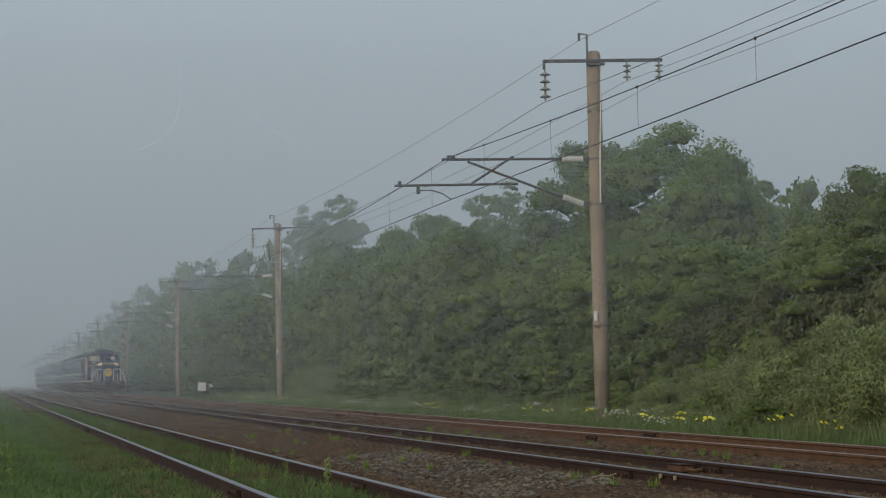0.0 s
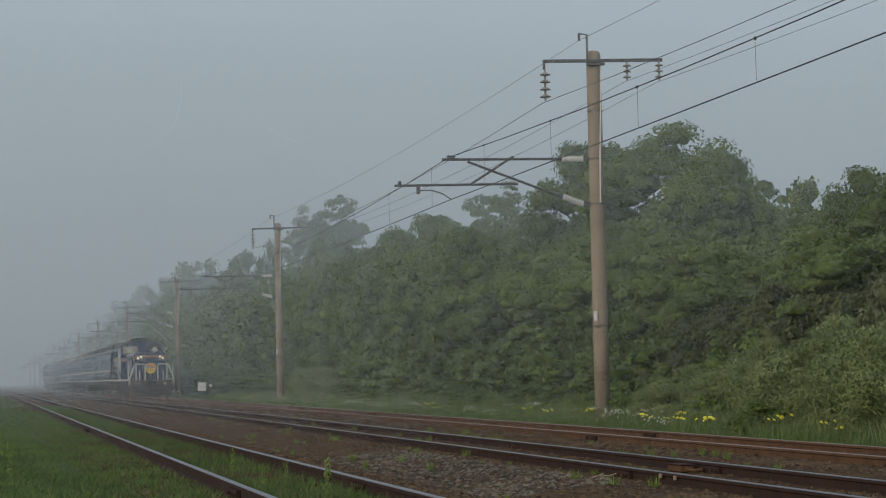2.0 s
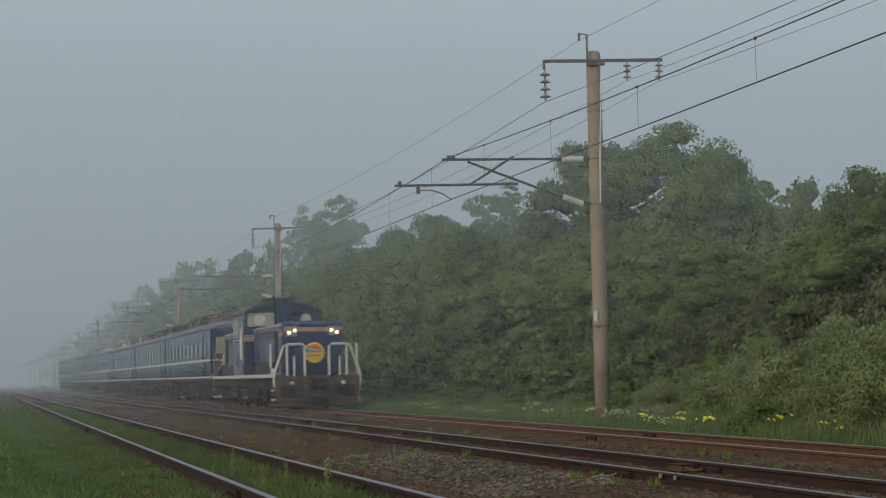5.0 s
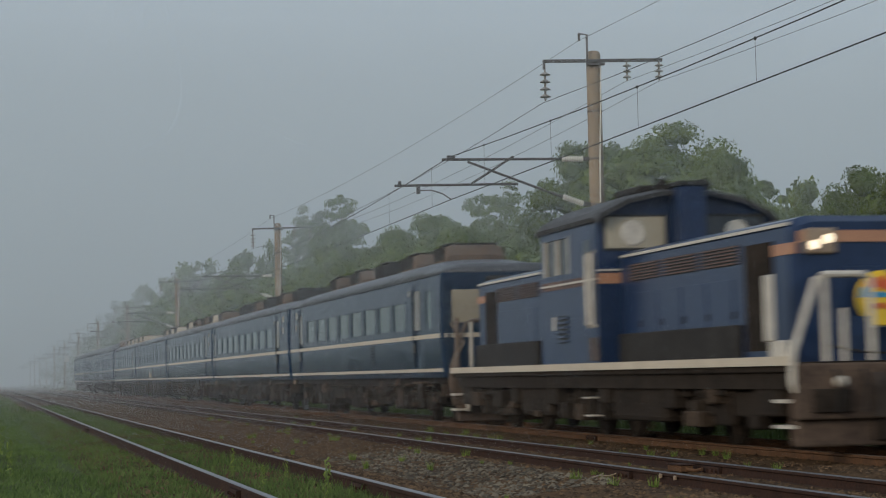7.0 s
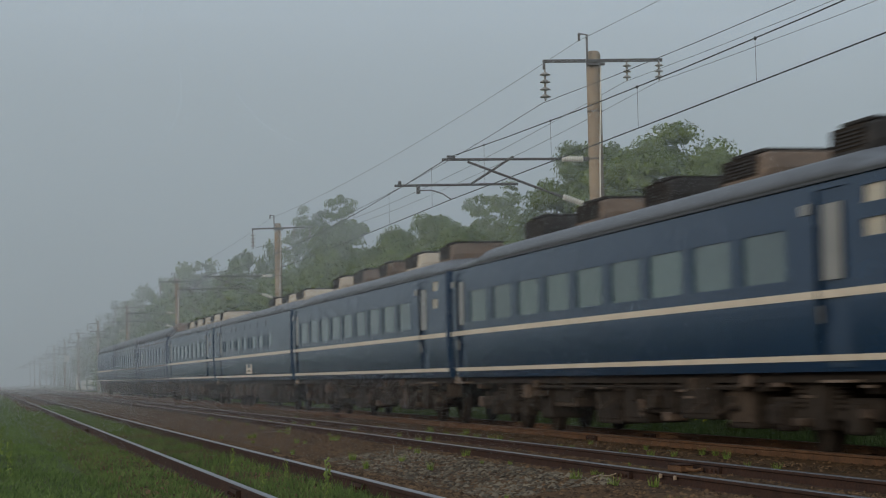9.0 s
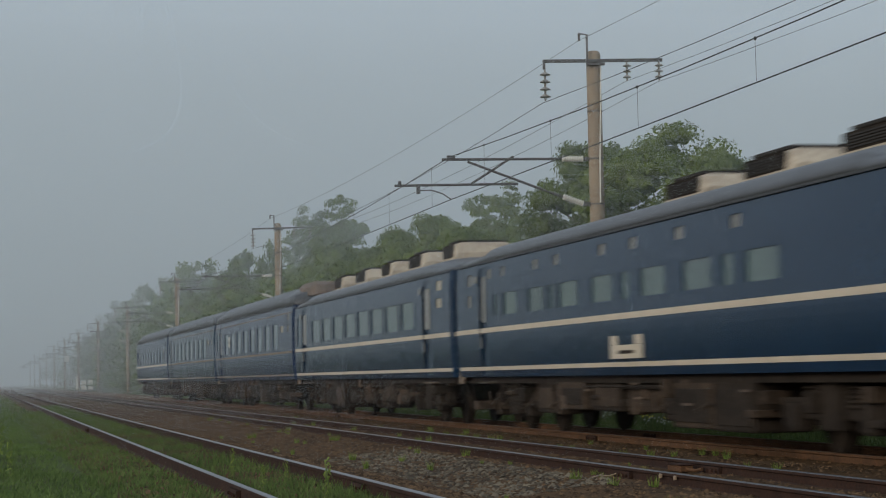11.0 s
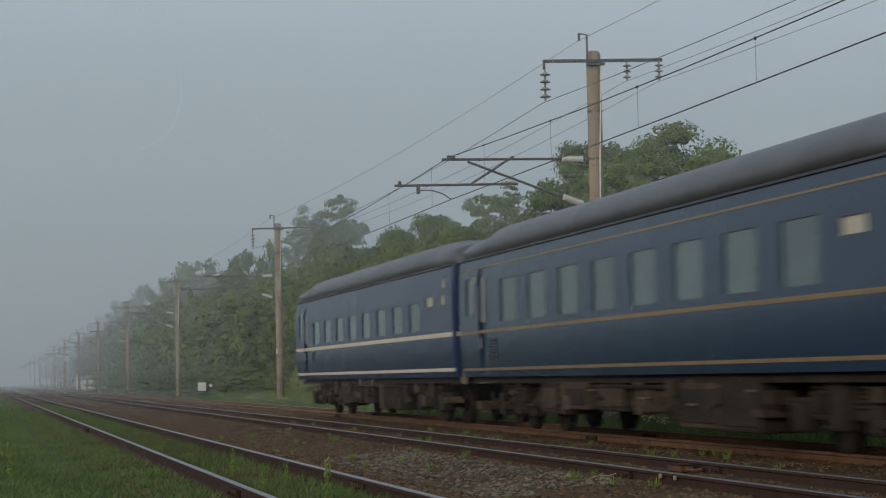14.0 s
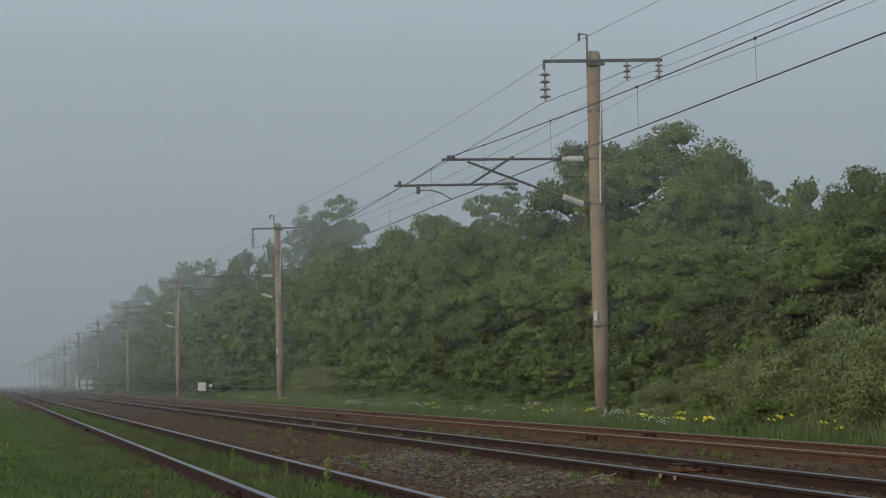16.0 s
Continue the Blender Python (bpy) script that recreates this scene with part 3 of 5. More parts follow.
    # ends
    for s in (-1, 1):
        y = s * (L / 2 + 0.08)
        ys2 = sorted((y, y + s * 0.3))
        part("gangway", boxes((-0.5, 0.5, *ys2, 1.05, 3.05), bevel=0.05), M_DARKBOX, c, "dark rubber gangway bellows")
        ys2 = sorted((y, y + s * 0.32))
        part("coupler", boxes((-0.14, 0.14, *ys2, 0.72, 1.0), bevel=0.04), M_UNDER, c)
        for e in (-1, 1):
            part("end_window", boxes((*sorted((e * 0.62, e * 1.22)), *sorted((y - s * 0.02, y + s * 0.015)), 2.1, 2.78), bevel=0.006), M_ENDPANE, c, "dull beige end window")
            part("end_handrail", tube(bmesh.new(), [(e * 1.3, y + s * 0.1, 0.85), (e * 1.3, y + s * 0.1, 1.2), (e * 1.0, y + s * 0.12, 1.7), (e * 1.28, y + s * 0.1, 2.1)], 0.02), M_BEZEL, c)
        part("end_stripe", boxes((-1.38, 1.38, *sorted((y - s * 0.02, y + s * 0.006)), *bands[0])), stripe_mat, c)
        many("end_pillar", ((-1.36, -1.3, *sorted((y, y + s * 0.05)), 1.1, edge - 0.1), (1.3, 1.36, *sorted((y, y + s * 0.05)), 1.1, edge - 0.1)), paint, c)
    for y in (-L / 2 + 3.3, L / 2 - 3.3):
        bogie(c, y)
    part("frame_beam", boxes((-1.3, -1.1, -L / 2 + 0.3, L / 2 - 0.3, 0.86, 0.98), (1.1, 1.3, -L / 2 + 0.3, L / 2 - 0.3, 0.86, 0.98), (-1.1, 1.1, -L / 2 + 0.3, L / 2 - 0.3, 0.9, 0.975)), M_UNDER, c)
    rnd = random.Random(len(label) + int(10 * roof_top) + len(units))
    y = -5.0
    while y < 4.5:
        ln = rnd.uniform(0.45, 1.7)
        for q in (-1, 1):
            z0, out = rnd.uniform(0.22, 0.48), rnd.uniform(1.12, 1.34)
            if rnd.random() < 0.92:
                case = part("equipment_box", boxes((*sorted((q * 0.55, q * out)), y, min(y + ln, 5.1), z0, 0.88), bevel=0.035), rnd.choice((M_UNDER, M_UNDER, M_UNDER_BROWN)), c, "grimy underfloor equipment box")
                if ln > 0.8:
                    part("lid", boxes((*sorted((q * (out - 0.01), q * (out + 0.02))), y + 0.08, min(y + ln, 5.1) - 0.1, z0 + 0.08, 0.78), bevel=0.008), rnd.choice((M_UNDER, M_UNDER_BROWN)), case)
        y += ln + rnd.uniform(0.05, 0.45)
    for s in (-1, 1):
        for k in range(34):
            y, z, ln = rnd.uniform(-9.8, 9.6), rnd.uniform(0.3, 0.85), rnd.uniform(0.06, 0.42)
            xo = rnd.uniform(1.2, 1.38)
            part("fitting", boxes((*sorted((s * 1.0, s * xo)), y, y + ln, z, z + rnd.uniform(0.06, 0.28)), bevel=0.02), rnd.choice((M_UNDER, M_UNDER_BROWN, M_UNDER, M_BEAM)), c)
        for k in range(5):
            y, z = rnd.uniform(-9.5, 9.3), rnd.uniform(0.55, 0.86)
            part("worn_edge", boxes((*sorted((s * 1.3, s * 1.385)), y, y + rnd.uniform(0.08, 0.2), z, z + 0.03)), M_RUSTBOX, c, "bare worn metal edge")
        for k in range(6):
            y = rnd.uniform(-9, 9)
            part("brake_pipe", tube(bmesh.new(), [(s * 1.3, y, 0.85), (s * 1.33, y + 0.1, 0.6), (s * 1.3, y + 0.9, 0.45), (s * 1.25, y + 1.2, 0.7)], 0.02, 6), M_UNDER_BROWN, c)
    bm = bmesh.new()
    for s in (-1, 1):
        tube(bm, [(s * 1.25, -5, 0.8), (s * 1.25, 5, 0.8)], 0.035, 6)
        lathe(bm, [(0.05, 0), (0.2, 0.04), (0.2, 1.1), (0.05, 1.14)], (s * 1.0, 5.2, 0.55), 14, (0, 1, 0))
    part("air_reservoir", bm, M_UNDER, c)
    # tumblehome: the lower sides curve in, the upper sides lean in a little
    for ob in c.children_recursive:
        for v in ob.data.vertices:
            x, z = abs(v.co.x), v.co.z
            if x > 1.2 and 0.975 < z < 3.32:
                d = 0.06 * max(0.0, (1.86 - z) / 0.87) ** 1.7 + 0.05 * max(0.0, (z - 2.6) / 0.7) ** 1.8
                v.co.x -= math.copysign(d, v.co.x)
    return c


def longer_ends(c, by):
    """Moves all that lies beyond the bogies outwards."""
    for ob in c.children_recursive:
        if not ob.name.startswith(("bogie", "wheelset", "axlebox", "spring")):
            for v in ob.data.vertices:
                v.co.y += math.copysign(by * min(1.0, max(0.0, (abs(v.co.y) - 6.9) / 0.6)), v.co.y)


def build_loco():
    """A centre-cab diesel locomotive; leading end towards -y, platform 17 m long."""
    c = tagged(new("diesel_locomotive"), "blue centre-cab diesel locomotive with lit headlights and round emblem", "locomotive")
    part("platform", boxes((-1.42, 1.42, -8.5, 8.4, 0.98, 1.1), bevel=0.02), M_UNDER, c)
    many("platform_edge", ((-1.46, -1.42, -8.5, 8.4, 1.06, 1.17), (1.42, 1.46, -8.5, 8.4, 1.06, 1.17)), M_CREAM, c, "cream line along the platform edge")

    def hood(y0, y1, front):
        def sec(y, top, w):
            return [(-w, y, 1.1), (-w, y, top - 0.14), (-w + 0.05, y, top - 0.05), (-w + 0.22, y, top), (w - 0.22, y, top), (w - 0.05, y, top - 0.05), (w, y, top - 0.14), (w, y, 1.1)]
        ends = [(y0, 2.80, 1.0), (y0 + 0.12, 2.88, 1.05)] if front else [(y0, 2.88, 1.05)]
        ends += [(y1, 2.88, 1.05)] if front else [(y1 - 0.12, 2.88, 1.05), (y1, 2.80, 1.0)]
        return part("hood", loft(bmesh.new(), [sec(*e) for e in ends]), M_BLUE_LOCO, c, "blue engine hood with side louvres")

    fh, rh = hood(-7.75, -1.3, True), hood(1.9, 7.6, False)
    for h, y0, y1, end in ((fh, -7.75, -1.3, -1), (rh, 1.9, 7.6, 1)):
        for s in (-1, 1):
            xr = lambda a, b: sorted((s * a, s * b))
            part("hood_rail", boxes((*xr(1.04, 1.075), y0 + 0.1, y1 - 0.1, 2.76, 2.80)), M_PIPE, h)
            for k in range(3):
                ya = y0 + 1.5 + k * 1.55
                if ya + 1.4 < y1:
                    louvre(c, s * 1.052, ya, ya + 1.35, 2.38, 2.64, 6, M_SLAT)
            yv = sorted((y0 + 0.5 if end < 0 else y1 - 0.5, y0 + 1.25 if end < 0 else y1 - 1.25))
            part("radiator", boxes((*xr(1.02, 1.07), *yv, 1.25, 2.6)), M_UNDER, h, "dark radiator grille panel")
            part("battery_box", boxes((*xr(1.04, 1.14), y0 + 1.4, y1 - 0.1, 1.1, 1.6), bevel=0.02), M_DARKBOX, c)
            for k in range(4):
                ya = y0 + 1.7 + k * (y1 - y0 - 2.4) / 4
                part("hood_door", boxes((*xr(1.045, 1.062), ya, ya + 0.95, 1.58, 2.2), bevel=0.006), M_BLUE_LOCO, h)
        # nose: band, lamps
        yn = y0 - 0.01 if end < 0 else y1 + 0.01
        yy = lambda a, b: sorted((yn + end * a, yn + end * b))
        part("nose_band", boxes((-0.98, 0.98, *yy(-0.05, 0.012), 2.55, 2.69)), M_ORANGE, h, "faded orange band round the nose")
        for s in (-1, 1):
            part("band_side", boxes((*sorted((s * 1.0, s * 1.062)), *sorted((yn, yn - end * 0.55)), 2.41, 2.55)), M_ORANGE, h)
            bez = part("lamp_housing", boxes((*sorted((s * 0.5, s * 0.9)), *yy(-0.05, 0.05), 2.40, 2.72), bevel=0.03), M_BEZEL, c)
            for k in (-0.09, 0.09):
                lens = M_LAMP if end < 0 else M_GLASS
                part("headlight", lathe(bmesh.new(), [(0.06, 0), (0.06, 0.02), (0.03, 0.032)], (s * 0.7 + k, yn + end * 0.05, 2.55 - 0.4 * k * s), 16, (0, end, 0)), lens, bez, "glowing warm headlight" if end < 0 else "unlit headlight")
        part("nose_door", boxes((-0.42, 0.42, *yy(-0.03, 0.012), 1.2, 2.25), bevel=0.01), M_BLUE_LOCO, h)
    # cab
    W = 1.42
    bm = bmesh.new()
    for s in (-1, 1):
        holed(bm, s * W, -1.3, 1.9, 1.1, 3.42, [(0.25, 1.65, 2.62, 3.2)], -s * 0.05, s > 0)
    for y in (-1.3, 1.9):
        q = [(-W, y, 1.1), (W, y, 1.1), (W, y, 3.42), (0.93, y, 3.66), (0.4, y, 3.76), (-0.4, y, 3.76), (-0.93, y, 3.66), (-W, y, 3.42)]
        bm.faces.new([bm.verts.new(v) for v in q])
    cab = part("cab", bm, M_BLUE_LOCO, c, "blue driver's cab")
    for s in (-1, 1):
        xw = sorted((s * (W - 0.05), s * (W - 0.035)))
        part("cab_window", boxes((*xw, 0.25, 1.65, 2.62, 3.2)), M_GLASS_DARK, cab)
        xf = sorted((s * (W - 0.05), s * (W + 0.008)))
        many("cab_window_frame", ((*xf, 0.92, 0.98, 2.62, 3.2), (*xf, 0.22, 0.27, 2.6, 3.22), (*xf, 1.63, 1.68, 2.6, 3.22)), M_PIPE, cab)
        xb = sorted((s * W, s * (W + 0.008)))
        part("cab_band", boxes((*xb, -0.9, 1.9, 2.38, 2.52)), M_SLAT, cab, "dull rust-orange band")
        part("cab_front_band", boxes((*sorted((s * 1.0, s * W)), -1.312, -1.301, 2.38, 2.54)), M_ORANGE, cab, "faded orange band")
        part("cab_front_line", boxes((*sorted((s * 1.0, s * W)), -1.325, -1.301, 2.57, 2.60)), M_PIPE, cab)
        part("cab_line", boxes((*sorted((s * W, s * (W + 0.02))), -1.3, 1.9, 2.44, 2.47)), M_PIPE, cab)
        part("cab_door", boxes((*xb, -1.14, -0.52, 1.2, 3.2), bevel=0.004), M_BLUE_LOCO, cab)
        part("number_bar", boxes((*xb, 1.1, 1.24, 1.72, 1.94)), M_PIPE, cab, "small pale plate")
        louvre(c, s * W, 0.35, 0.95, 1.5, 1.95, 6, M_BLUE_LOCO)
        for y in (-1.22, -0.94):
            part("door_handrail", tube(bmesh.new(), [(s * (W + 0.02), y, 1.72), (s * (W + 0.07), y, 1.76), (s * (W + 0.07), y, 2.84), (s * (W + 0.02), y, 2.88)], 0.034), M_PIPE, cab, "pale upright grab rail")
            part("step_guard", boxes((*sorted((s * (W + 0.002), s * (W + 0.03))), y - 0.07, y + 0.07, 1.2, 1.56), bevel=0.012), M_RUSTBOX, cab, "scuffed brown guard plate")
        part("door_pane", boxes((*sorted((s * (W + 0.008), s * (W + 0.014))), -0.98, -0.62, 2.5, 3.08), bevel=0.003), M_GLASS_DARK, cab, "dark pane of the cab door")
        part("cab_step", boxes((*sorted((s * 1.2, s * 1.45)), -0.7, -0.42, 0.62, 0.645), (*sorted((s * 1.2, s * 1.42)), -0.7, -0.42, 0.34, 0.365), bevel=0.006), M_PIPE, c)
        for y, e in ((-1.3, -1), (1.9, 1)):
            ye = sorted((y, y + e * 0.02))
            # left screen's pale base colour imitates a reflection; the right one stays dark
            w = part("windscreen", boxes((*sorted((s * 0.32, s * 1.28)), *ye, 2.92, 3.4), bevel=0.008), M_PALE_PANE if s < 0 else M_GLASS_DARK, c, "windscreen with pale reflection as its colour and round spinner" if s < 0 else "dark windscreen with round spinner")
            part("windscreen_seal", boxes((*sorted((s * 0.28, s * 1.32)), *sorted((y, y + e * 0.012)), 2.88, 3.44), bevel=0.004), M_BLACK, cab)
            part("spinner", lathe(bmesh.new(), [(0.19, 0), (0.2, 0.012), (0.17, 0.02), (0.16, 0.012)], (s * 0.85, y + e * 0.02, 3.15), 24, (0, e, 0)), M_PIPE, w)
    def roof(y, k):
        q = [(-W - 0.06, 3.4), (-W + 0.02, 3.5), (-0.95, 3.72), (-0.4, 3.83), (0.4, 3.83), (0.95, 3.72), (W - 0.02, 3.5), (W + 0.06, 3.4)]
        return [(x, y, z - k) for x, z in q] + [(x * 0.985, y, z - k - 0.07) for x, z in q[::-1]]
    part("cab_roof", loft(bmesh.new(), [roof(-1.5, 0.05), roof(-1.3, 0), roof(1.9, 0), roof(2.1, 0.05)]), M_ROOF_DARK, c, "dark sooty cab roof", smooth=False)
    ex = part("exhaust", boxes((-0.22, 0.22, -1.75, -1.32, 2.8, 3.86), bevel=0.05), M_BLUE_LOCO, c, "tall exhaust casing before the cab")
    part("exhaust_rim", boxes((-0.24, 0.24, -1.77, -1.30, 3.84, 3.92), bevel=0.02), M_BLACK, ex)
    part("roof_vent", boxes((-0.5, 0.5, -0.6, 0.7, 3.84, 3.96), bevel=0.04), M_DARKBOX, c)
    for x in (-0.34, 0.34):
        part("roof_horn", lathe(bmesh.new(), [(0.05, 0), (0.06, 0.12), (0.1, 0.24), (0.09, 0.25)], (x, -1.1, 3.86), 12, (0, -1, 0.15)), M_DARKBOX, c, "short dark roof horn")
    for s in (-1, 1):
        for k in range(5):
            part("hood_hinge", boxes((*sorted((s * 1.05, s * 1.072)), -6.1 + 0.95 * k, -6.02 + 0.95 * k, 1.68, 1.78), bevel=0.004), M_DARKBOX, c)
    for y in (-6.2, 6.1):
        part("radiator_fan", lathe(bmesh.new(), [(0.7, 0), (0.7, 0.06), (0.62, 0.1)], (0, y, 2.84), 24), M_DARKBOX, c)
    # round emblem on the nose
    em = part("emblem", lathe(bmesh.new(), [(0.32, 0), (0.34, 0.02), (0.33, 0.045)], (0, -7.95, 1.85), 40, (0, -1, 0)), M_YELLOW, c, "round yellow emblem with red device")
    bm = bmesh.new()
    loft(bm, [[(-0.31, y, 1.86), (0.3, y, 1.86), (0.26, y, 1.9), (-0.12, y, 1.93), (-0.28, y, 2.0)] for y in (-7.992, -8.0)])
    part("emblem_field", bm, M_CYAN, em)
    bm = bmesh.new()
    for x, z, r in ((-0.19, 2.02, 0.05), (-0.09, 2.04, 0.065), (0.0, 2.0, 0.06), (0.09, 2.02, 0.065), (0.18, 1.97, 0.06), (0.03, 2.09, 0.045)):
        lathe(bm, [(r, 0), (r, 0.012)], (x, -7.995, z), 14, (0, -1, 0))
    part("emblem_device", bm, M_RED, em)
    bm = bmesh.new()
    for k in range(5):
        box(bm, -0.2 + 0.082 * k, -0.135 + 0.082 * k, -8.005, -7.99, 1.715 + 0.012 * (k % 2), 1.775 + 0.012 * (k % 3), bevel=0.003)
    part("emblem_bar", bm, M_RED, em)
    part("emblem_bracket", boxes((-0.04, 0.04, -7.96, -7.74, 1.5, 2.1)), M_PIPE, em)
    # end platforms: buffer beams, handrails, steps
    for e in (-1, 1):
        ye = lambda a, b: sorted((e * a, e * b))
        part("buffer_beam", boxes((-1.4, 1.4, *ye(8.35, 8.55), 0.42, 1.08), (-1.34, 1.34, *ye(8.2, 8.44), 0.1, 0.43), bevel=0.03), M_BEAM, c, "grimy brown buffer beam and snowplough")
        part("coupler", boxes((-0.16, 0.16, *ye(8.5, 9.05), 0.7, 1.0), (-0.22, 0.22, *ye(8.85, 9.0), 0.66, 1.04), bevel=0.05), M_UNDER, c)
        for s in (-1, 1):
            y = e * 8.5
            part("handrail", tube(bmesh.new(), [(s * 1.38, y, 0.75), (s * 1.42, y, 0.85), (s * 1.4, y, 1.2), (s * 1.08, y, 2.08), (s * 1.0, y, 2.12), (s * 0.48, y, 2.12), (s * 0.4, y, 2.06), (s * 0.4, y, 1.1)], 0.042), M_PIPE if e < 0 else M_RUSTBOX, c, "pale tubular end handrail" if e < 0 else "brown tubular end handrail")
            part("handrail", tube(bmesh.new(), [(s * 0.98, y, 1.1), (s * 0.98, y, 2.1)], 0.04), M_PIPE, c)
            part("handrail", tube(bmesh.new(), [(s * 0.75, y, 1.1), (s * 0.75, y, 1.72)], 0.036), M_PIPE, c)
            part("toe_plate", boxes((*sorted((s * 0.45, s * 0.95)), *ye(8.47, 8.5), 1.4, 1.62)), M_BLUE_LOCO, c)
            part("corner_handrail", boxes((*sorted((s * 1.40, s * 1.45)), *ye(7.75, 8.0), 1.35, 2.15), (*sorted((s * 1.38, s * 1.43)), *ye(7.85, 8.35), 1.12, 1.36), bevel=0.02), M_PIPE if e < 0 else M_RUSTBOX, c, "pale flat corner handrail" if e < 0 else "brown flat corner handrail")
            part("step", boxes((*sorted((s * 1.15, s * 1.46)), *ye(8.0, 8.4), 0.62, 0.66), (*sorted((s * 1.15, s * 1.46)), *ye(8.0, 8.4), 0.32, 0.36), (*sorted((s * 1.15, s * 1.19)), *ye(8.0, 8.4), 0.3, 1.0)), M_PIPE, c)
            part("marker_lamp", lathe(bmesh.new(), [(0.07, 0), (0.07, 0.06), (0.04, 0.08)], (s * 0.85, e * 8.55, 0.86), 12, (0, e, 0)), M_PIPE, c)
            part("air_hose", tube(bmesh.new(), [(s * 0.35, e * 8.56, 0.95), (s * 0.37, e * 8.68, 0.8), (s * 0.38, e * 8.66, 0.45)], 0.03), M_BLACK, c)
    for y in (-5.9, 5.8):
        bogie(c, y, 2.2)
    bogie(c, 0.3, 1.6)
    many("fuel_tank", ((-1.3, 1.3, -3.9, -1.5, 0.3, 0.95), (-1.3, 1.3, 2.0, 3.9, 0.3, 0.95)), M_UNDER, c, "grimy dark fuel tank", bevel=0.08)
    part("frame_beam", boxes((-1.36, 1.36, -8.2, 8.1, 0.78, 0.98)), M_UNDER, c)
    rnd = random.Random(77)
    for s in (-1, 1):
        for k in range(26):
            y, z, ln = rnd.uniform(-7.6, 7.2), rnd.uniform(0.25, 0.75), rnd.uniform(0.12, 0.7)
            part("fitting", boxes((*sorted((s * 1.0, s * rnd.uniform(1.2, 1.38))), y, y + ln, z, z + rnd.uniform(0.1, 0.32)), bevel=0.025), rnd.choice((M_UNDER, M_UNDER_BROWN, M_UNDER)), c)
        for k in range(4):
            y = -6.5 + 3.4 * k
            part("sand_pipe", tube(bmesh.new(), [(s * 1.25, y, 0.95), (s * 1.3, y + 0.1, 0.6), (s * 1.1, y + 0.3, 0.2)], 0.022, 6), M_UNDER_BROWN, c)
    for y0, y1, z0 in ((-7.9, -7.2, 0.45), (-4.4, -3.95, 0.5), (-1.4, -0.9, 0.55), (1.4, 1.95, 0.5), (4.0, 4.4, 0.5), (7.2, 7.9, 0.45)):
        many("equipment_box", [(*sorted((s * 0.9, s * 1.34)), y0, y1, z0, 0.8) for s in (-1, 1)], M_UNDER, c, bevel=0.03)
    for e in (-1, 1):
        many("beam_plate", ((-1.2, -0.7, *sorted((e * 8.55, e * 8.6)), 0.5, 0.78), (0.7, 1.2, *sorted((e * 8.55, e * 8.6)), 0.5, 0.78), (-0.4, 0.4, *sorted((e * 8.44, e * 8.5)), 0.16, 0.4)), M_UNDER, c, bevel=0.02)
        for x in (-0.9, -0.55, 0.55, 0.9):
            part("brake_hose", tube(bmesh.new(), [(x, e * 8.56, 1.0), (x + 0.03, e * 8.66, 0.8), (x - 0.02, e * 8.64, 0.5)], 0.024), M_DARKBOX, c)
        part("chain", tube(bmesh.new(), [(-0.95, e * 8.5, 1.28), (-0.5, e * 8.52, 1.2), (0, e * 8.52, 1.17), (0.5, e * 8.52, 1.2), (0.95, e * 8.5, 1.28)], 0.015, 6), M_DARKBOX, c)
    return c


SMOOTH_W = [(20.6 - 4.35 - 1.89 * k, 20.6 - 3.2 - 1.89 * k) for k in range(8)]
SMOOTH_SQ = [(1.75, 2.45, 2.45, 2.68), (0.65, 1.05, 2.80, 3.02), (0.65, 1.05, 2.44, 2.67)]
SMOOTH_DOOR = [(18.45, 19.05)]
SMOOTH_N = [(19.4, 20.05, 2.15, 2.87)]
UNIT_W = [(3.43 + 1.8 * k, 4.84 + 1.8 * k) for k in range(9)]
UNIT_SQ = [(0.7, 1.3, 2.76, 2.98), (0.7, 1.3, 2.4, 2.62)]
UNIT_D = [(1.74, 2.6)]
LOUNGE_LOW = [(20.6 - b, 20.6 - a) for a, b in ((2.9, 3.25), (3.6, 4.6), (5.3, 6.3), (6.6, 6.95), (7.2, 8.3), (9.0, 10.1), (10.5, 10.9), (11.4, 12.5), (13.2, 14.3), (14.7, 15.1), (15.5, 16.6))]
LOUNGE_TOP = [(20.6 - a - 0.36, 20.6 - a, 2.78, 2.98) for a in (2.4, 3.4, 5.6, 6.9, 9.4, 10.9, 12.9, 15.0)]


def units(mats):
    return [(3.3 + 3.5 * k, (1.0, 1.35)[k % 2], 0.68, 0.47, mats[k % len(mats)], "box") for k in range(5)]


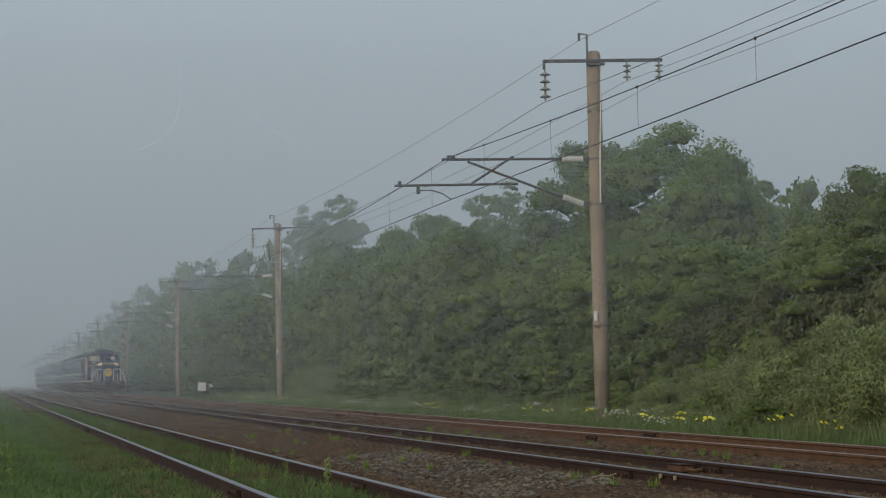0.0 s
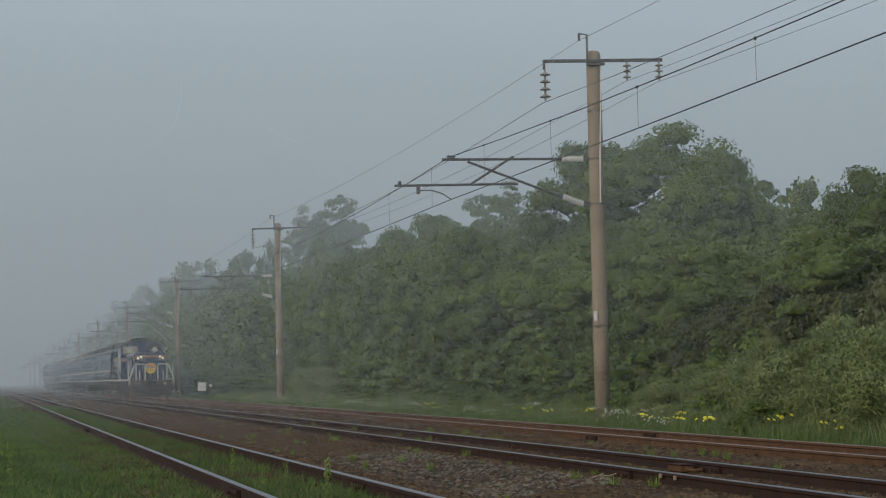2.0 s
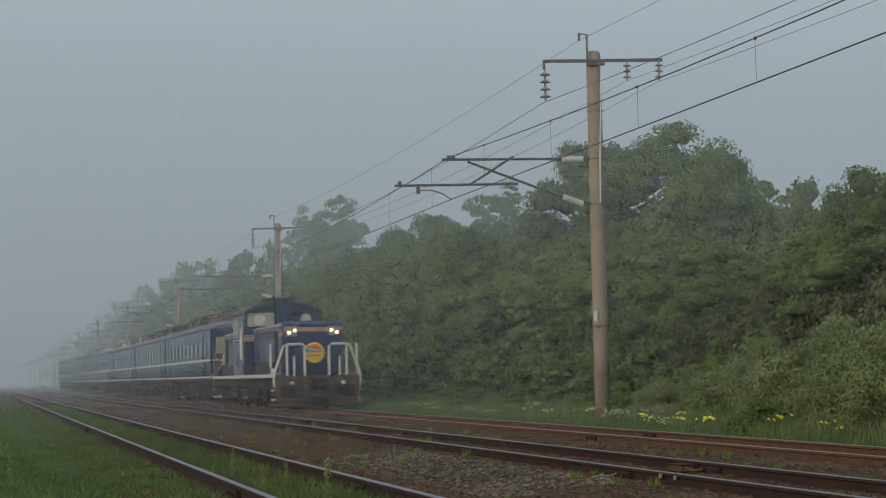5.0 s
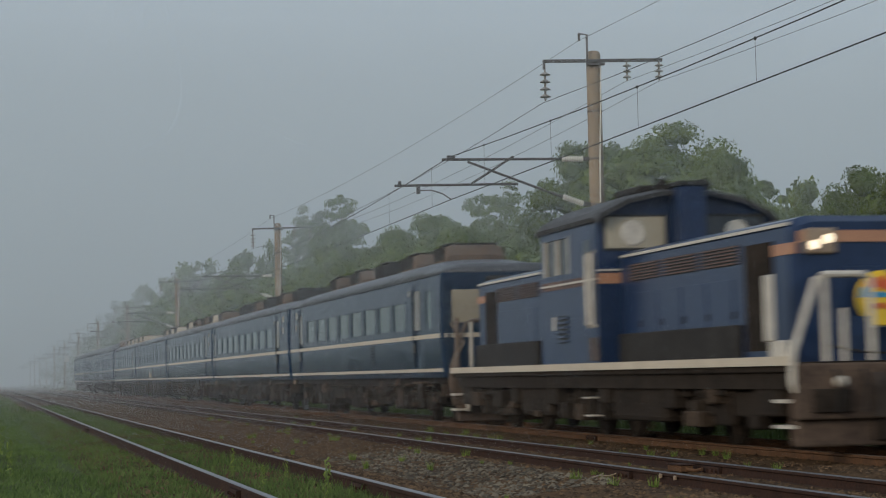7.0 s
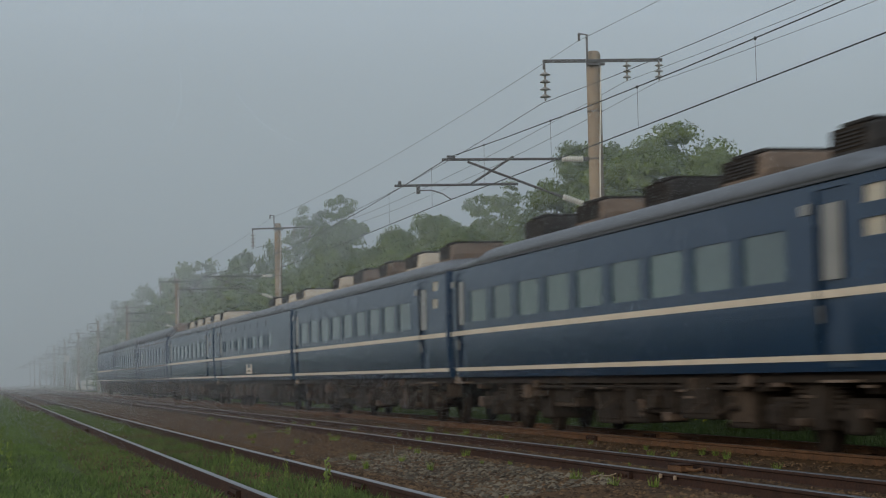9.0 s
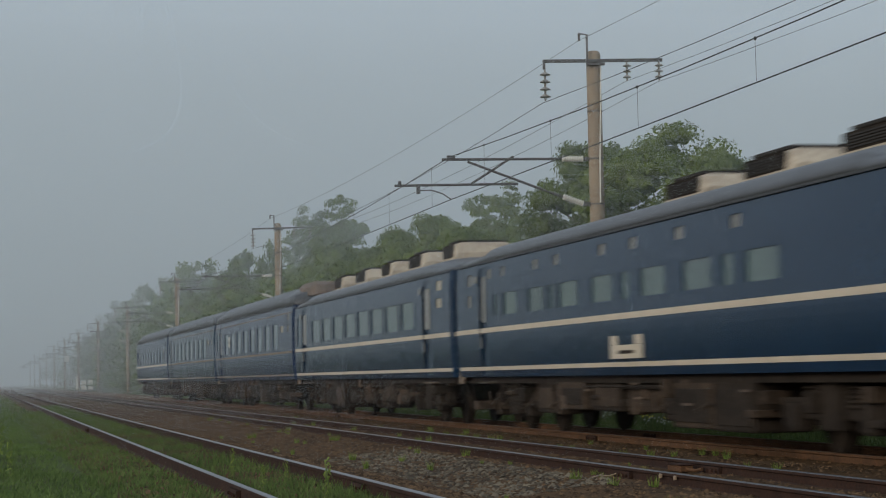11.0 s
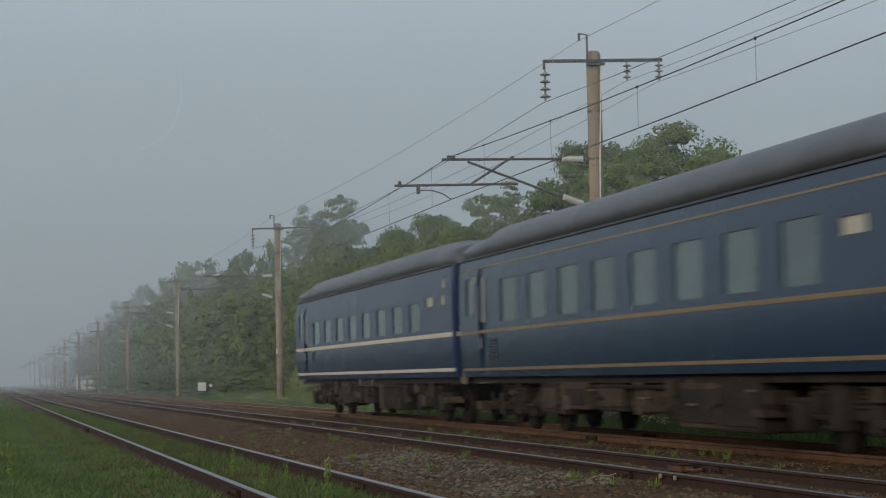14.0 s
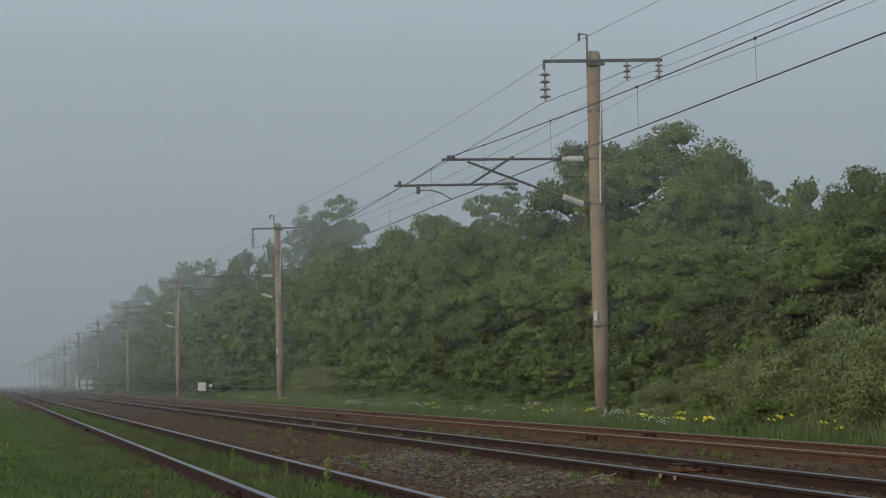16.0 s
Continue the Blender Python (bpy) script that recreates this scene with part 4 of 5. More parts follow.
coaches = [
    build_coach("blue sleeping coach with cream stripes and rusty roof units", UNIT_W[:8], [(19.3, 19.75, 2.76, 2.98), (19.3, 19.75, 2.4, 2.62)], [(1.85, 2.75), (18.2, 18.95)], "cream", units((M_RUSTBOX, M_RUSTBOX, M_DARKBOX)), 3.52, narrow=[(0.75, 1.4, 2.0, 2.82)], vents=[(7.2, 7.7, 1.28, 1.78)], w_z=(2.03, 2.65), edge=3.13, paint=M_BLUE_TEAL),
    build_coach("blue sleeping coach with cream stripes and sooty roof units", UNIT_W, UNIT_SQ, UNIT_D + [(19.6, 20.3)], "cream", units((M_DARKBOX, M_RUSTBOX)), 3.52, w_z=(2.03, 2.65), edge=3.13, paint=M_BLUE_TEAL),
    build_coach("blue sleeping coach with cream stripes and brown roof units", UNIT_W, UNIT_SQ, UNIT_D + [(19.6, 20.3)], "cream", units((M_RUSTBOX, M_PALEBOX, M_RUSTBOX)), 3.52, w_z=(2.03, 2.65), edge=3.13, paint=M_BLUE_TEAL),
    build_coach("blue lounge coach with two rows of small windows", LOUNGE_LOW, LOUNGE_TOP + [(19.35, 19.75, 2.7, 2.95), (19.35, 19.75, 2.3, 2.55)], [(18.2, 18.8)], "cream", [(3.2, 1.5, 0.62, 0.42, M_PALEBOX, "box"), (6.4, 1.5, 0.62, 0.42, M_PALEBOX, "box"), (9.6, 1.5, 0.62, 0.42, M_PALEBOX, "box")], 3.52, w_z=(2.08, 2.5), edge=3.13, paint=M_BLUE_TEAL),
    build_coach("blue sleeping coach with cream stripes and pale roof units", UNIT_W[:8], UNIT_SQ, UNIT_D + [(18.35, 19.25)], "cream", units((M_PALEBOX,)), 3.52, narrow=[(19.6, 20.15, 2.0, 2.82)], w_z=(2.03, 2.65), edge=3.13, paint=M_BLUE_TEAL),
    build_coach("blue sleeping coach with dull gold stripes and smooth roof", SMOOTH_W, SMOOTH_SQ, SMOOTH_DOOR, "gold", [(1.5, 3.8, 0.95, 0.46, M_RUSTBOX, "dome")], 3.87, vents=[(18.0, 18.3, 1.5, 1.75)], w_z=(1.96, 2.76), narrow=SMOOTH_N),
    build_coach("faded blue sleeping coach with worn gold stripes", SMOOTH_W, SMOOTH_SQ, SMOOTH_DOOR, "gold", [], 3.87, vents=[(17.8, 18.3, 1.3, 1.7)], w_z=(1.96, 2.76), narrow=SMOOTH_N, paint=M_BLUE_OLD),
    build_coach("last blue sleeping coach with cream stripes and smooth roof", SMOOTH_W, SMOOTH_SQ, SMOOTH_DOOR, "cream", [], 3.87, vents=[(17.3, 17.7, 1.5, 1.75)], narrow=SMOOTH_N),
]
for s in (-1, 1):
    xa = sorted((s * (HALF - 0.02), s * (HALF - 0.01)))
    em4 = part("emblem_plate", boxes((*xa, -1.1, 0.4, 1.22, 1.42)), M_CREAM, coaches[3], "cream emblem plate on the side")
    many("emblem_wing", ((*xa, -1.1, -0.75, 1.424, 1.56), (*xa, 0.05, 0.4, 1.424, 1.56)), M_CREAM, em4)
    xb = sorted((s * (HALF - 0.01), s * (HALF - 0.006)))
    part("emblem_bar", boxes((*xb, -0.7, 0.0, 1.29, 1.34)), M_UNDER, em4)
for s in (-1, 1):
    xa = sorted((s * (HALF + 0.001), s * (HALF + 0.012)))
    part("route_plate", boxes((*xa, 5.4, 5.78, 2.24, 2.62), bevel=0.004), M_WHITE, coaches[5], "white route plate between two windows")
    part("route_plate_bar", boxes((*sorted((s * (HALF + 0.012), s * (HALF + 0.016))), 5.46, 5.72, 2.38, 2.46)), M_UNDER, coaches[5])
loco = build_loco()
longer_ends(loco, 0.3)


# ---- trees ----
def leaf_tris(rng, centres, radii, count, size, aspect=0.6, droop=0.3):
    """Leaves scattered on the shells of puffs; one pointed blade each."""
    n = len(centres)
    w = np.array([r[0] * r[1] + r[1] * r[2] for r in radii])
    idx = rng.choice(n, count, p=w / w.sum())
    d = rng.normal(size=(count, 3))
    d /= np.linalg.norm(d, axis=1)[:, None]
    d[:, 2] = np.where(d[:, 2] < -0.5, -d[:, 2], d[:, 2])
    rad = rng.uniform(0.66, 1.1, (count, 1))
    pos = np.asarray(centres)[idx] + d * np.asarray(radii)[idx] * rad
    nrm = d + rng.normal(scale=0.36, size=(count, 3)) + [0, 0, 0.25]
    nrm /= np.linalg.norm(nrm, axis=1)[:, None]
    t = np.cross(nrm, rng.normal(size=(count, 3)))
    t /= np.linalg.norm(t, axis=1)[:, None]
    t[:, 2] -= droop
    b = np.cross(nrm, t)
    s = size * rng.uniform(0.6, 1.4, (count, 1))
    v = np.stack([pos - t * s * 0.4 + b * s * aspect * 0.5, pos + t * s * 0.7, pos - t * s * 0.4 - b * s * aspect * 0.5], 1).reshape(-1, 3)
    return v, np.arange(count * 3).reshape(-1, 3)


def ico(levels):
    """A unit icosphere: vertices and triangles."""
    bm = bmesh.new()
    bmesh.ops.create_icosphere(bm, subdivisions=levels, radius=1.0)
    v, f = np.array([q.co[:] for q in bm.verts]), np.array([[q.index for q in t.verts] for t in bm.faces])
    bm.free()
    return v, f


def inner_clumps(rng, centres, radii, share, levels):
    """Uneven dense leaf masses that close the inside of each puff."""
    v, f = ico(levels)
    vs, fs = [], []
    for i, (c, r) in enumerate(zip(np.asarray(centres), np.asarray(radii))):
        turn = np.linalg.qr(rng.normal(size=(3, 3)))[0]
        vs.append(c + (v @ turn) * r * share * rng.uniform(0.6, 1.2, (len(v), 1)))
        fs.append(f + i * len(v))
    return np.concatenate(vs), np.concatenate(fs)


def crown_mesh(name, seed, r, h, base, puffs, count, size, mat, aspect=0.62, core=0.74, levels=2):
    """A crown from z = base to z = h; puffs set on an uneven egg shape."""
    rng = np.random.default_rng(seed)
    cs, rs = [], []
    mid, half = (base + h) / 2, (h - base) / 2
    for i in range(puffs):
        d = rng.normal(size=3)
        d /= np.linalg.norm(d)
        k = rng.uniform(0.4, 0.9)
        pr = r * rng.uniform(0.16, 0.30) * min(1.0, (80 / puffs) ** 0.5)
        wz = 1.0 - 0.42 * max(0, d[2]) ** 1.5
        cs.append((d[0] * r * k * wz, d[1] * r * k * wz, mid + d[2] * half * k * 0.95))
        rs.append((pr, pr, pr * rng.uniform(0.55, 0.8)))
    v, f = leaf_tris(rng, cs, rs, count, size, aspect)
    if core:
        v2, f2 = inner_clumps(rng, cs, rs, core, levels)
        v, f = np.concatenate([v, v2]), np.concatenate([f, f2 + len(v)])
    me = mesh_np(name, v, f, mat)
    me.polygons.foreach_set("use_smooth", [True] * len(me.polygons))
    return me


def trunk_mesh(seed, h, r, spread):
    rng = random.Random(seed)
    bm = bmesh.new()
    bend = [(0, 0, -0.3)] + [(rng.uniform(-0.06, 0.06) * h * k / 5, rng.uniform(-0.06, 0.06) * h * k / 5, h * 0.68 * k / 5) for k in range(1, 6)]
    tube(bm, bend, r, 9, r * 0.35)
    for i in range(7):
        a, k = rng.uniform(0, 6.28), rng.randint(2, 5)
        s = Vector(bend[k])
        e = s + Vector((math.cos(a) * spread * 0.4, math.sin(a) * spread * 0.4, h * rng.uniform(0.06, 0.14)))
        tube(bm, [s, (s + e) / 2 + Vector((0, 0, 0.1)), e], r * 0.4, 6, r * 0.1)
    return mesh_of(bm, "trunk", M_BARK, True)


def build_tree(seed, h, r, base, count, size, mat, name, label, category, puffs=46, group="trackside wood", aspect=0.62, core=0.74, levels=2):
    t = tagged(new(name), label, category, group)
    part("trunk", trunk_mesh(seed, h, 0.03 * h, r), None, t)
    part("crown", crown_mesh("crown", seed, r, h, base, puffs, count, size, mat, aspect, core, levels), None, t)
    return t


LBL = "dense green broadleaf tree in morning mist"
T_BIG = [build_tree(11 + k, 9.0, 3.6, 0.8, 27000, 0.125, M_LEAF, "broadleaf_tree", LBL, "tree", 120, core=0.62) for k in range(3)]
T_MID = [build_tree(31 + k, 6.0, 2.6, -0.2, 20000, 0.1, M_LEAF, "broadleaf_tree", LBL, "tree", 100, core=0.64) for k in range(4)]
T_ROW = [build_tree(41 + k, 6.0, 2.6, -0.2, 6500, 0.16, M_LEAF, "broadleaf_tree", LBL, "tree", 90, core=0.66, levels=1) for k in range(3)]
T_FAR = [build_tree(51 + k, 12.0, 5.0, 0.2, 2900, 0.42, M_LEAF, "broadleaf_tree", LBL, "tree", 80, core=0.7, levels=1) for k in range(3)]
T_THIN = [build_tree(71 + k, 14.0, 3.0, 3.5, 11000, 0.19, M_LEAF, "slender_tree", "tall slender tree with thin airy crown", "tree", 190, core=0.4, levels=1) for k in range(2)]
T_BUSH = [build_tree(91 + k, 2.4, 1.6, -0.2, 17000, 0.095, M_LEAF_PALE, "shrub", "pale grey-green leafy shrub at the verge", "shrub", 80, "verge shrubs", aspect=0.28, core=0) for k in range(3)]
T_VINE = [build_tree(101 + k, 2.6, 1.7, -0.2, 13000, 0.085, M_LEAF_DULL, "shrub", "dull olive shrub tangled with creepers", "shrub", 80, "verge shrubs", core=0.6, levels=1) for k in range(2)]
T_LOW = [build_tree(95 + k, 2.2, 1.7, -0.3, 2800, 0.12, M_LEAF, "bush", "dark green bush under the trees", "shrub", 40, "bushes under the trees", core=0.66, levels=1) for k in range(3)]
used = set()


def plant(kinds, i, x, y, h, r):
    """Sets a copy so that its crown is h high and r wide."""
    src = kinds[i % len(kinds)]
    leaves = next(o for o in src.children if o.name.startswith("crown")).data.vertices
    co = np.empty(len(leaves) * 3, np.float32)
    leaves.foreach_get("co", co)
    co = co.reshape(-1, 3)
    top, wide = float(np.percentile(co[:, 2], 99.9)), float(np.percentile(np.hypot(co[:, 0], co[:, 1]), 94))
    g = ground_z(x, y)
    m = pose(x, y, g, rz=rt.uniform(0, 360))
    if src not in used:
        used.add(src)
        src.matrix_basis = m
        ob = src
    else:
        ob = copy_thing(src, m)
    ob.scale = (r / wide, r / wide, (h - g) / top)
    return ob


rt = random.Random(5)
i = 0
# crowns that stand out against the sky: kind, x, y, height, radius
NEAR_CROWNS = (
        (T_BIG, 24.0, 69.0, 9.9, 3.6), (T_BIG, 23.8, 77.5, 10.2, 2.7), (T_BIG, 24.5, 64.3, 8.3, 1.7), (T_THIN, 32, 79.6, 8.9, 1.9), (T_FAR, 32, 75.5, 8.5, 2.0),
        (T_BIG, 24, 54.4, 6.0, 1.7), (T_BIG, 21, 45.0, 5.8, 1.8), (T_BIG, 20.5, 40.8, 5.6, 1.9), (T_THIN, 32, 121.7, 13.0, 2.3), (T_THIN, 33, 132.4, 13.1, 2.0),
        (T_BIG, 24, 107.2, 9.7, 3.2), (T_BIG, 24, 117.2, 9.8, 3.0), (T_BIG, 24, 124.5, 8.2, 2.0), (T_THIN, 32, 181.8, 17.5, 2.9), (T_THIN, 32, 201.7, 18.3, 2.7),
        (T_THIN, 33, 196.7, 17.5, 2.6), (T_BIG, 25, 102.9, 8.6, 2.2), (T_BIG, 26, 93.6, 8.6, 2.0))
FAR_CROWNS = (
        (T_FAR, 26, 184.0, 13.7, 2.6), (T_FAR, 24, 188.9, 13.0, 3.0),
        (T_FAR, 24, 229.6, 14.6, 4.2), (T_FAR, 23, 262, 14.4, 3.6), (T_FAR, 23, 300, 15.1, 3.4), (T_FAR, 22, 328, 14.0, 3.4), (T_FAR, 22, 384, 13.8, 3.4),
        (T_FAR, 22, 461, 13.3, 3.6), (T_FAR, 22, 538, 13.2, 4.0), (T_FAR, 22, 645, 13.0, 4.4), (T_FAR, 22, 805, 12.8, 5.5))
for kinds, x, y, h, r in NEAR_CROWNS + FAR_CROWNS:
    plant(kinds, i, x, y, h, r)
    i += 1
# front row, leafy to the ground
y = 38.5
while y < 132:
    plant(T_MID if y < 80 else T_ROW, i, 19.0 + rt.uniform(-0.6, 0.8), y, min(1.4 + 0.064 * y, 7.2) * rt.uniform(0.85, 1.05), rt.uniform(1.9, 2.5))
    y += rt.uniform(2.1, 3.1)
    i += 1
# second row
y = 50.0
while y < 135:
    h = 5.6 if y < 62 else 7.2 if y < 90 else 8.2
    plant(T_ROW if y < 110 else T_FAR, i, 23.6 + rt.uniform(-1, 1.2), y, h * rt.uniform(0.86, 1.03), rt.uniform(2.0, 2.8))
    y += rt.uniform(3.2, 4.4)
    i += 1
y = 130.0
while y < 600:
    k = min(1, (y - 90) / 110)
    plant(T_FAR, i, 20.0 + rt.uniform(-1.2, 1.2), y, (6.6 + 3.2 * k) * rt.uniform(0.82, 1.05), rt.uniform(2.6, 3.6))
    y += rt.uniform(4.2, 6.5) * (1 if y < 260 else 1.8)
    i += 1
y = 140.0
while y < 330:
    plant(T_FAR, i, 25.0 + rt.uniform(-1.2, 1.2), y, 11.5 * rt.uniform(0.85, 1.05), rt.uniform(2.8, 3.6))
    y += rt.uniform(7, 10)
    i += 1
# bushes closing the foot of the wood
y = 34.0
while y < 320:
    plant(T_LOW, i, 17.3 + rt.uniform(-0.4, 0.5), y, rt.uniform(1.5, 2.5), rt.uniform(1.3, 1.8) * (1 if y < 120 else 1.8))
    y += rt.uniform(1.9, 2.9) * (1 if y < 80 else 1.6 if y < 120 else 3.2)
    i += 1
for x, y, h, r in ((14.0, 31.2, 1.45, 1.1), (14.3, 34.6, 1.35, 1.1), (13.7, 28.8, 1.6, 1.1), (14.6, 37.8, 1.2, 1.0), (14.3, 41.0, 0.8, 0.8), (15.6, 38.6, 1.65, 1.0), (15.9, 42.5, 1.25, 0.9), (15.0, 34.0, 1.75, 1.1), (15.7, 35.4, 2.0, 1.2), (15.3, 31.6, 1.9, 1.1), (16.4, 46.5, 0.95, 0.8), (15.9, 92, 1.5, 1.4), (16.2, 97, 1.6, 1.5), (16.4, 102, 1.4, 1.4)):
    plant(T_BUSH, i, x, y, h, r)
    i += 1
for x, y, h, r in ((17.2, 36.2, 2.9, 1.2), (17.0, 39.2, 2.6, 1.2), (17.3, 42.0, 2.9, 1.3), (17.2, 45.2, 2.6, 1.2), (17.5, 48.5, 2.3, 1.2), (16.6, 41.0, 1.7, 1.0)):
    plant(T_VINE, i, x, y, h, r)
    i += 1


for x, y, h, r in ((14.4, 46, 0.7, 0.8), (13.9, 43.2, 0.6, 0.6), (14.8, 53, 0.8, 0.9), (14.2, 58, 0.6, 0.8), (15.0, 66, 0.8, 1.0), (14.4, 74, 0.6, 0.9), (15.0, 83, 0.8, 1.1), (13.8, 37.5, 0.55, 0.6), (13.2, 33.2, 0.5, 0.55)):
    plant(T_LOW, i, x, y, h, r)
    i += 1


# ---- grass, weeds, flowers, stones ----
def blades(name, rng, pts, hmin, hmax, width, mat, label, lean=0.35, zoff=None):
    n = len(pts)
    z = ground_zs(pts) if zoff is None else zoff
    base = np.column_stack([pts, z - 0.02])
    a = rng.uniform(0, 6.283, n)
    side = np.column_stack([np.cos(a), np.sin(a), np.zeros(n)])
    h = rng.uniform(hmin, hmax, n)[:, None]
    b = rng.uniform(0, 6.283, n)
    tip = base + np.column_stack([np.cos(b), np.sin(b), np.zeros(n)]) * h * lean * rng.uniform(0.2, 1, (n, 1)) + np.array([0, 0, 1]) * h
    w = width * rng.uniform(0.6, 1.3, (n, 1))
    v = np.stack([base - side * w / 2, base + side * w / 2, tip], 1).reshape(-1, 3)
    f = np.arange(n * 3).reshape(-1, 3)
    return tagged(new(name, mesh_np(name, v, f, mat)), label, "grass", kind="stuff")


rg = np.random.default_rng(8)


def scatter(n, x0, x1, y0, y1, bias=1.0):
    return np.column_stack([rg.uniform(x0, x1, n), y0 + (y1 - y0) * rg.uniform(0, 1, n) ** bias])


blades("verge_grass", rg, scatter(52000, 11.95, 17.5, 24, 130, 1.6), 0.1, 0.33, 0.016, M_GRASS, "tall green grass on the verge beside the far track", 0.75)
blades("tall_grass", rg, scatter(30000, 12.5, 16.5, 26, 110, 1.5), 0.25, 0.6, 0.012, M_GRASS_DRY, "tall pale seeding grass on the verge", 0.6)
left = scatter(150000, -5.0, 2.05, 15, 75, 1.7)
thick = np.array([noise.noise((a * 0.55, b * 0.22, 11.0)) + 0.5 * noise.noise((a * 1.7, b * 0.8, 5.0)) for a, b in left])
left, thick = left[thick > -0.62 + rg.uniform(-0.12, 0.12, len(left))], None
blades("meadow_grass", rg, left, 0.025, 0.09, 0.021, M_GRASS, "short soft green grass beside the siding", 1.3)
tuft = scatter(26000, -5.0, 1.9, 15, 70, 1.7)
tuft = tuft[np.array([noise.noise((a * 0.8, b * 0.35, 21.0)) > 0.16 for a, b in tuft])]
blades("grass_tufts", rg, tuft, 0.06, 0.2, 0.012, M_GRASS, "taller soft grass tufts beside the siding", 0.9)
blades("far_grass", rg, scatter(14000, -14, 1.6, 60, 200, 1.3), 0.1, 0.3, 0.06, M_GRASS, "distant green grass beside the siding")
pts = scatter(26000, X_SIDE - 0.5, X_SIDE + 0.5, 15, 90, 1.5)
keep = np.array([noise.noise((0.0, b * 0.5, 7.0)) + rg.uniform(-0.4, 0.4) > -0.12 for a, b in pts])
blades("track_weeds", rg, pts[keep], 0.03, 0.15, 0.014, M_GRASS, "green weeds growing between the siding rails", 0.9)


def build_weed(seed):
    rng = np.random.default_rng(seed)
    v = []
    for k in range(46):
        a, h, r = rng.uniform(0, 6.283), rng.uniform(0.06, 0.2), rng.uniform(0, 0.07)
        x, y, b = r * math.cos(a), r * math.sin(a), rng.uniform(0, 6.283)
        o = 0.5 * h * rng.uniform(0.2, 1.0)
        v += [(x - 0.007 * math.sin(b), y + 0.007 * math.cos(b), -0.02), (x + 0.007 * math.sin(b), y - 0.007 * math.cos(b), -0.02), (x + o * math.cos(a), y + o * math.sin(a), h)]
    f = np.arange(len(v)).reshape(-1, 3)
    w = tagged(new("weed"), "small green weed growing in the ballast", "weed", "weeds in the ballast")
    part("leaves", mesh_np("leaves", v, f, M_WEED), None, w)
    return w


weeds = [build_weed(3), build_weed(4)]
spots = [(X_MID + rt.choice((-0.75, -0.4, 0.0, 0.35, 0.8, 1.2, -1.1)) + rt.uniform(-0.1, 0.1), rt.uniform(17, 60)) for _ in range(75)]
spots += [(rt.uniform(8.4, 9.6), rt.uniform(22, 45)) for _ in range(25)] + [(rt.uniform(4.2, 5.8), rt.uniform(16, 45)) for _ in range(14)]
for k, (a, b) in enumerate(spots):
    m = pose(a, b, max(ground_z(a, b), -0.17), rz=rt.uniform(0, 360))
    w = copy_thing(weeds[k % 2], m) if k > 1 else weeds[k]
    w.matrix_basis = m
    w.scale = [rt.uniform(0.3, 0.75)] * 3


def build_flower(seed, petals, label, spread):
    rng = random.Random(seed)
    fl = tagged(new("flower_clump"), label, "flowers", "flowers on the verge")
    stems, heads = bmesh.new(), bmesh.new()
    big = 1.35 if petals is M_FLOWER else 0.8
    for k in range(3 if petals is M_FLOWER else 9):
        x, y, h = rng.uniform(-spread, spread), rng.uniform(-spread, spread), rng.uniform(0.3, 0.48)
        tube(stems, [(x * 0.5, y * 0.5, -0.03), (x, y, h)], 0.005, 4)
        lathe(heads, [(0.008 * big, -0.01), (0.03 * big, 0.0), (0.034 * big, 0.012), (0.014 * big, 0.03)], (x, y, h), 9, (rng.uniform(-0.4, 0.1), -0.6, 1))
    part("stems", stems, M_GRASS, fl)
    part("blossoms", heads, petals, fl, "small yellow blossoms" if petals is M_FLOWER else "small white blossoms")
    return fl


yel = build_flower(1, M_FLOWER, "clump of yellow wildflowers in verge grass", 0.16)
whi = build_flower(2, M_FLOWER_WHITE, "clump of white wildflowers in verge grass", 0.25)
spots = [(12.7 + rt.uniform(-0.12, 0.12), b) for b in (38.1, 37.6, 36.9, 36.3, 35.8, 34.5, 34.0, 31.4, 31.1, 29.4, 28.9, 42.2, 45.5, 44.8, 47.2, 56.6, 58.1, 86.4, 97.8, 98.6, 109.7, 111.0, 134.7)]
spots = [(yel, a, b) for a, b in spots] + [(whi, rt.uniform(12.3, 13.8), 36 + 45 * rt.random() ** 1.3) for _ in range(34)]
done = set()
for src, x, y in spots:
    m = pose(x, y, ground_z(x, y), rz=rt.uniform(0, 360))
    w = src if src not in done else copy_thing(src, m)
    done.add(src)
    w.matrix_basis = m
    w.scale = [rt.uniform(0.6, 0.9)] * 3


def build_stalk(seed, h):
    rng = random.Random(seed)
    w = tagged(new("tall_weed"), "tall pale-green weed stalk with narrow leaves", "weed", "tall weeds on the verge")
    part("stalk", tube(bmesh.new(), [(0, 0, -0.05), (0.02, 0, h * 0.5), (0.05, 0.02, h)], 0.012, 6, 0.004), M_GRASS_DRY, w)
    v, f = leaf_tris(np.random.default_rng(seed), [(0.02, 0, h * k / 8) for k in range(1, 8)], [(0.09 * h, 0.09 * h, 0.07)] * 7, 60, 0.13 * h, 0.3)
    part("leaves", mesh_np("leaves", v, f, M_WEED), None, w)
    return w


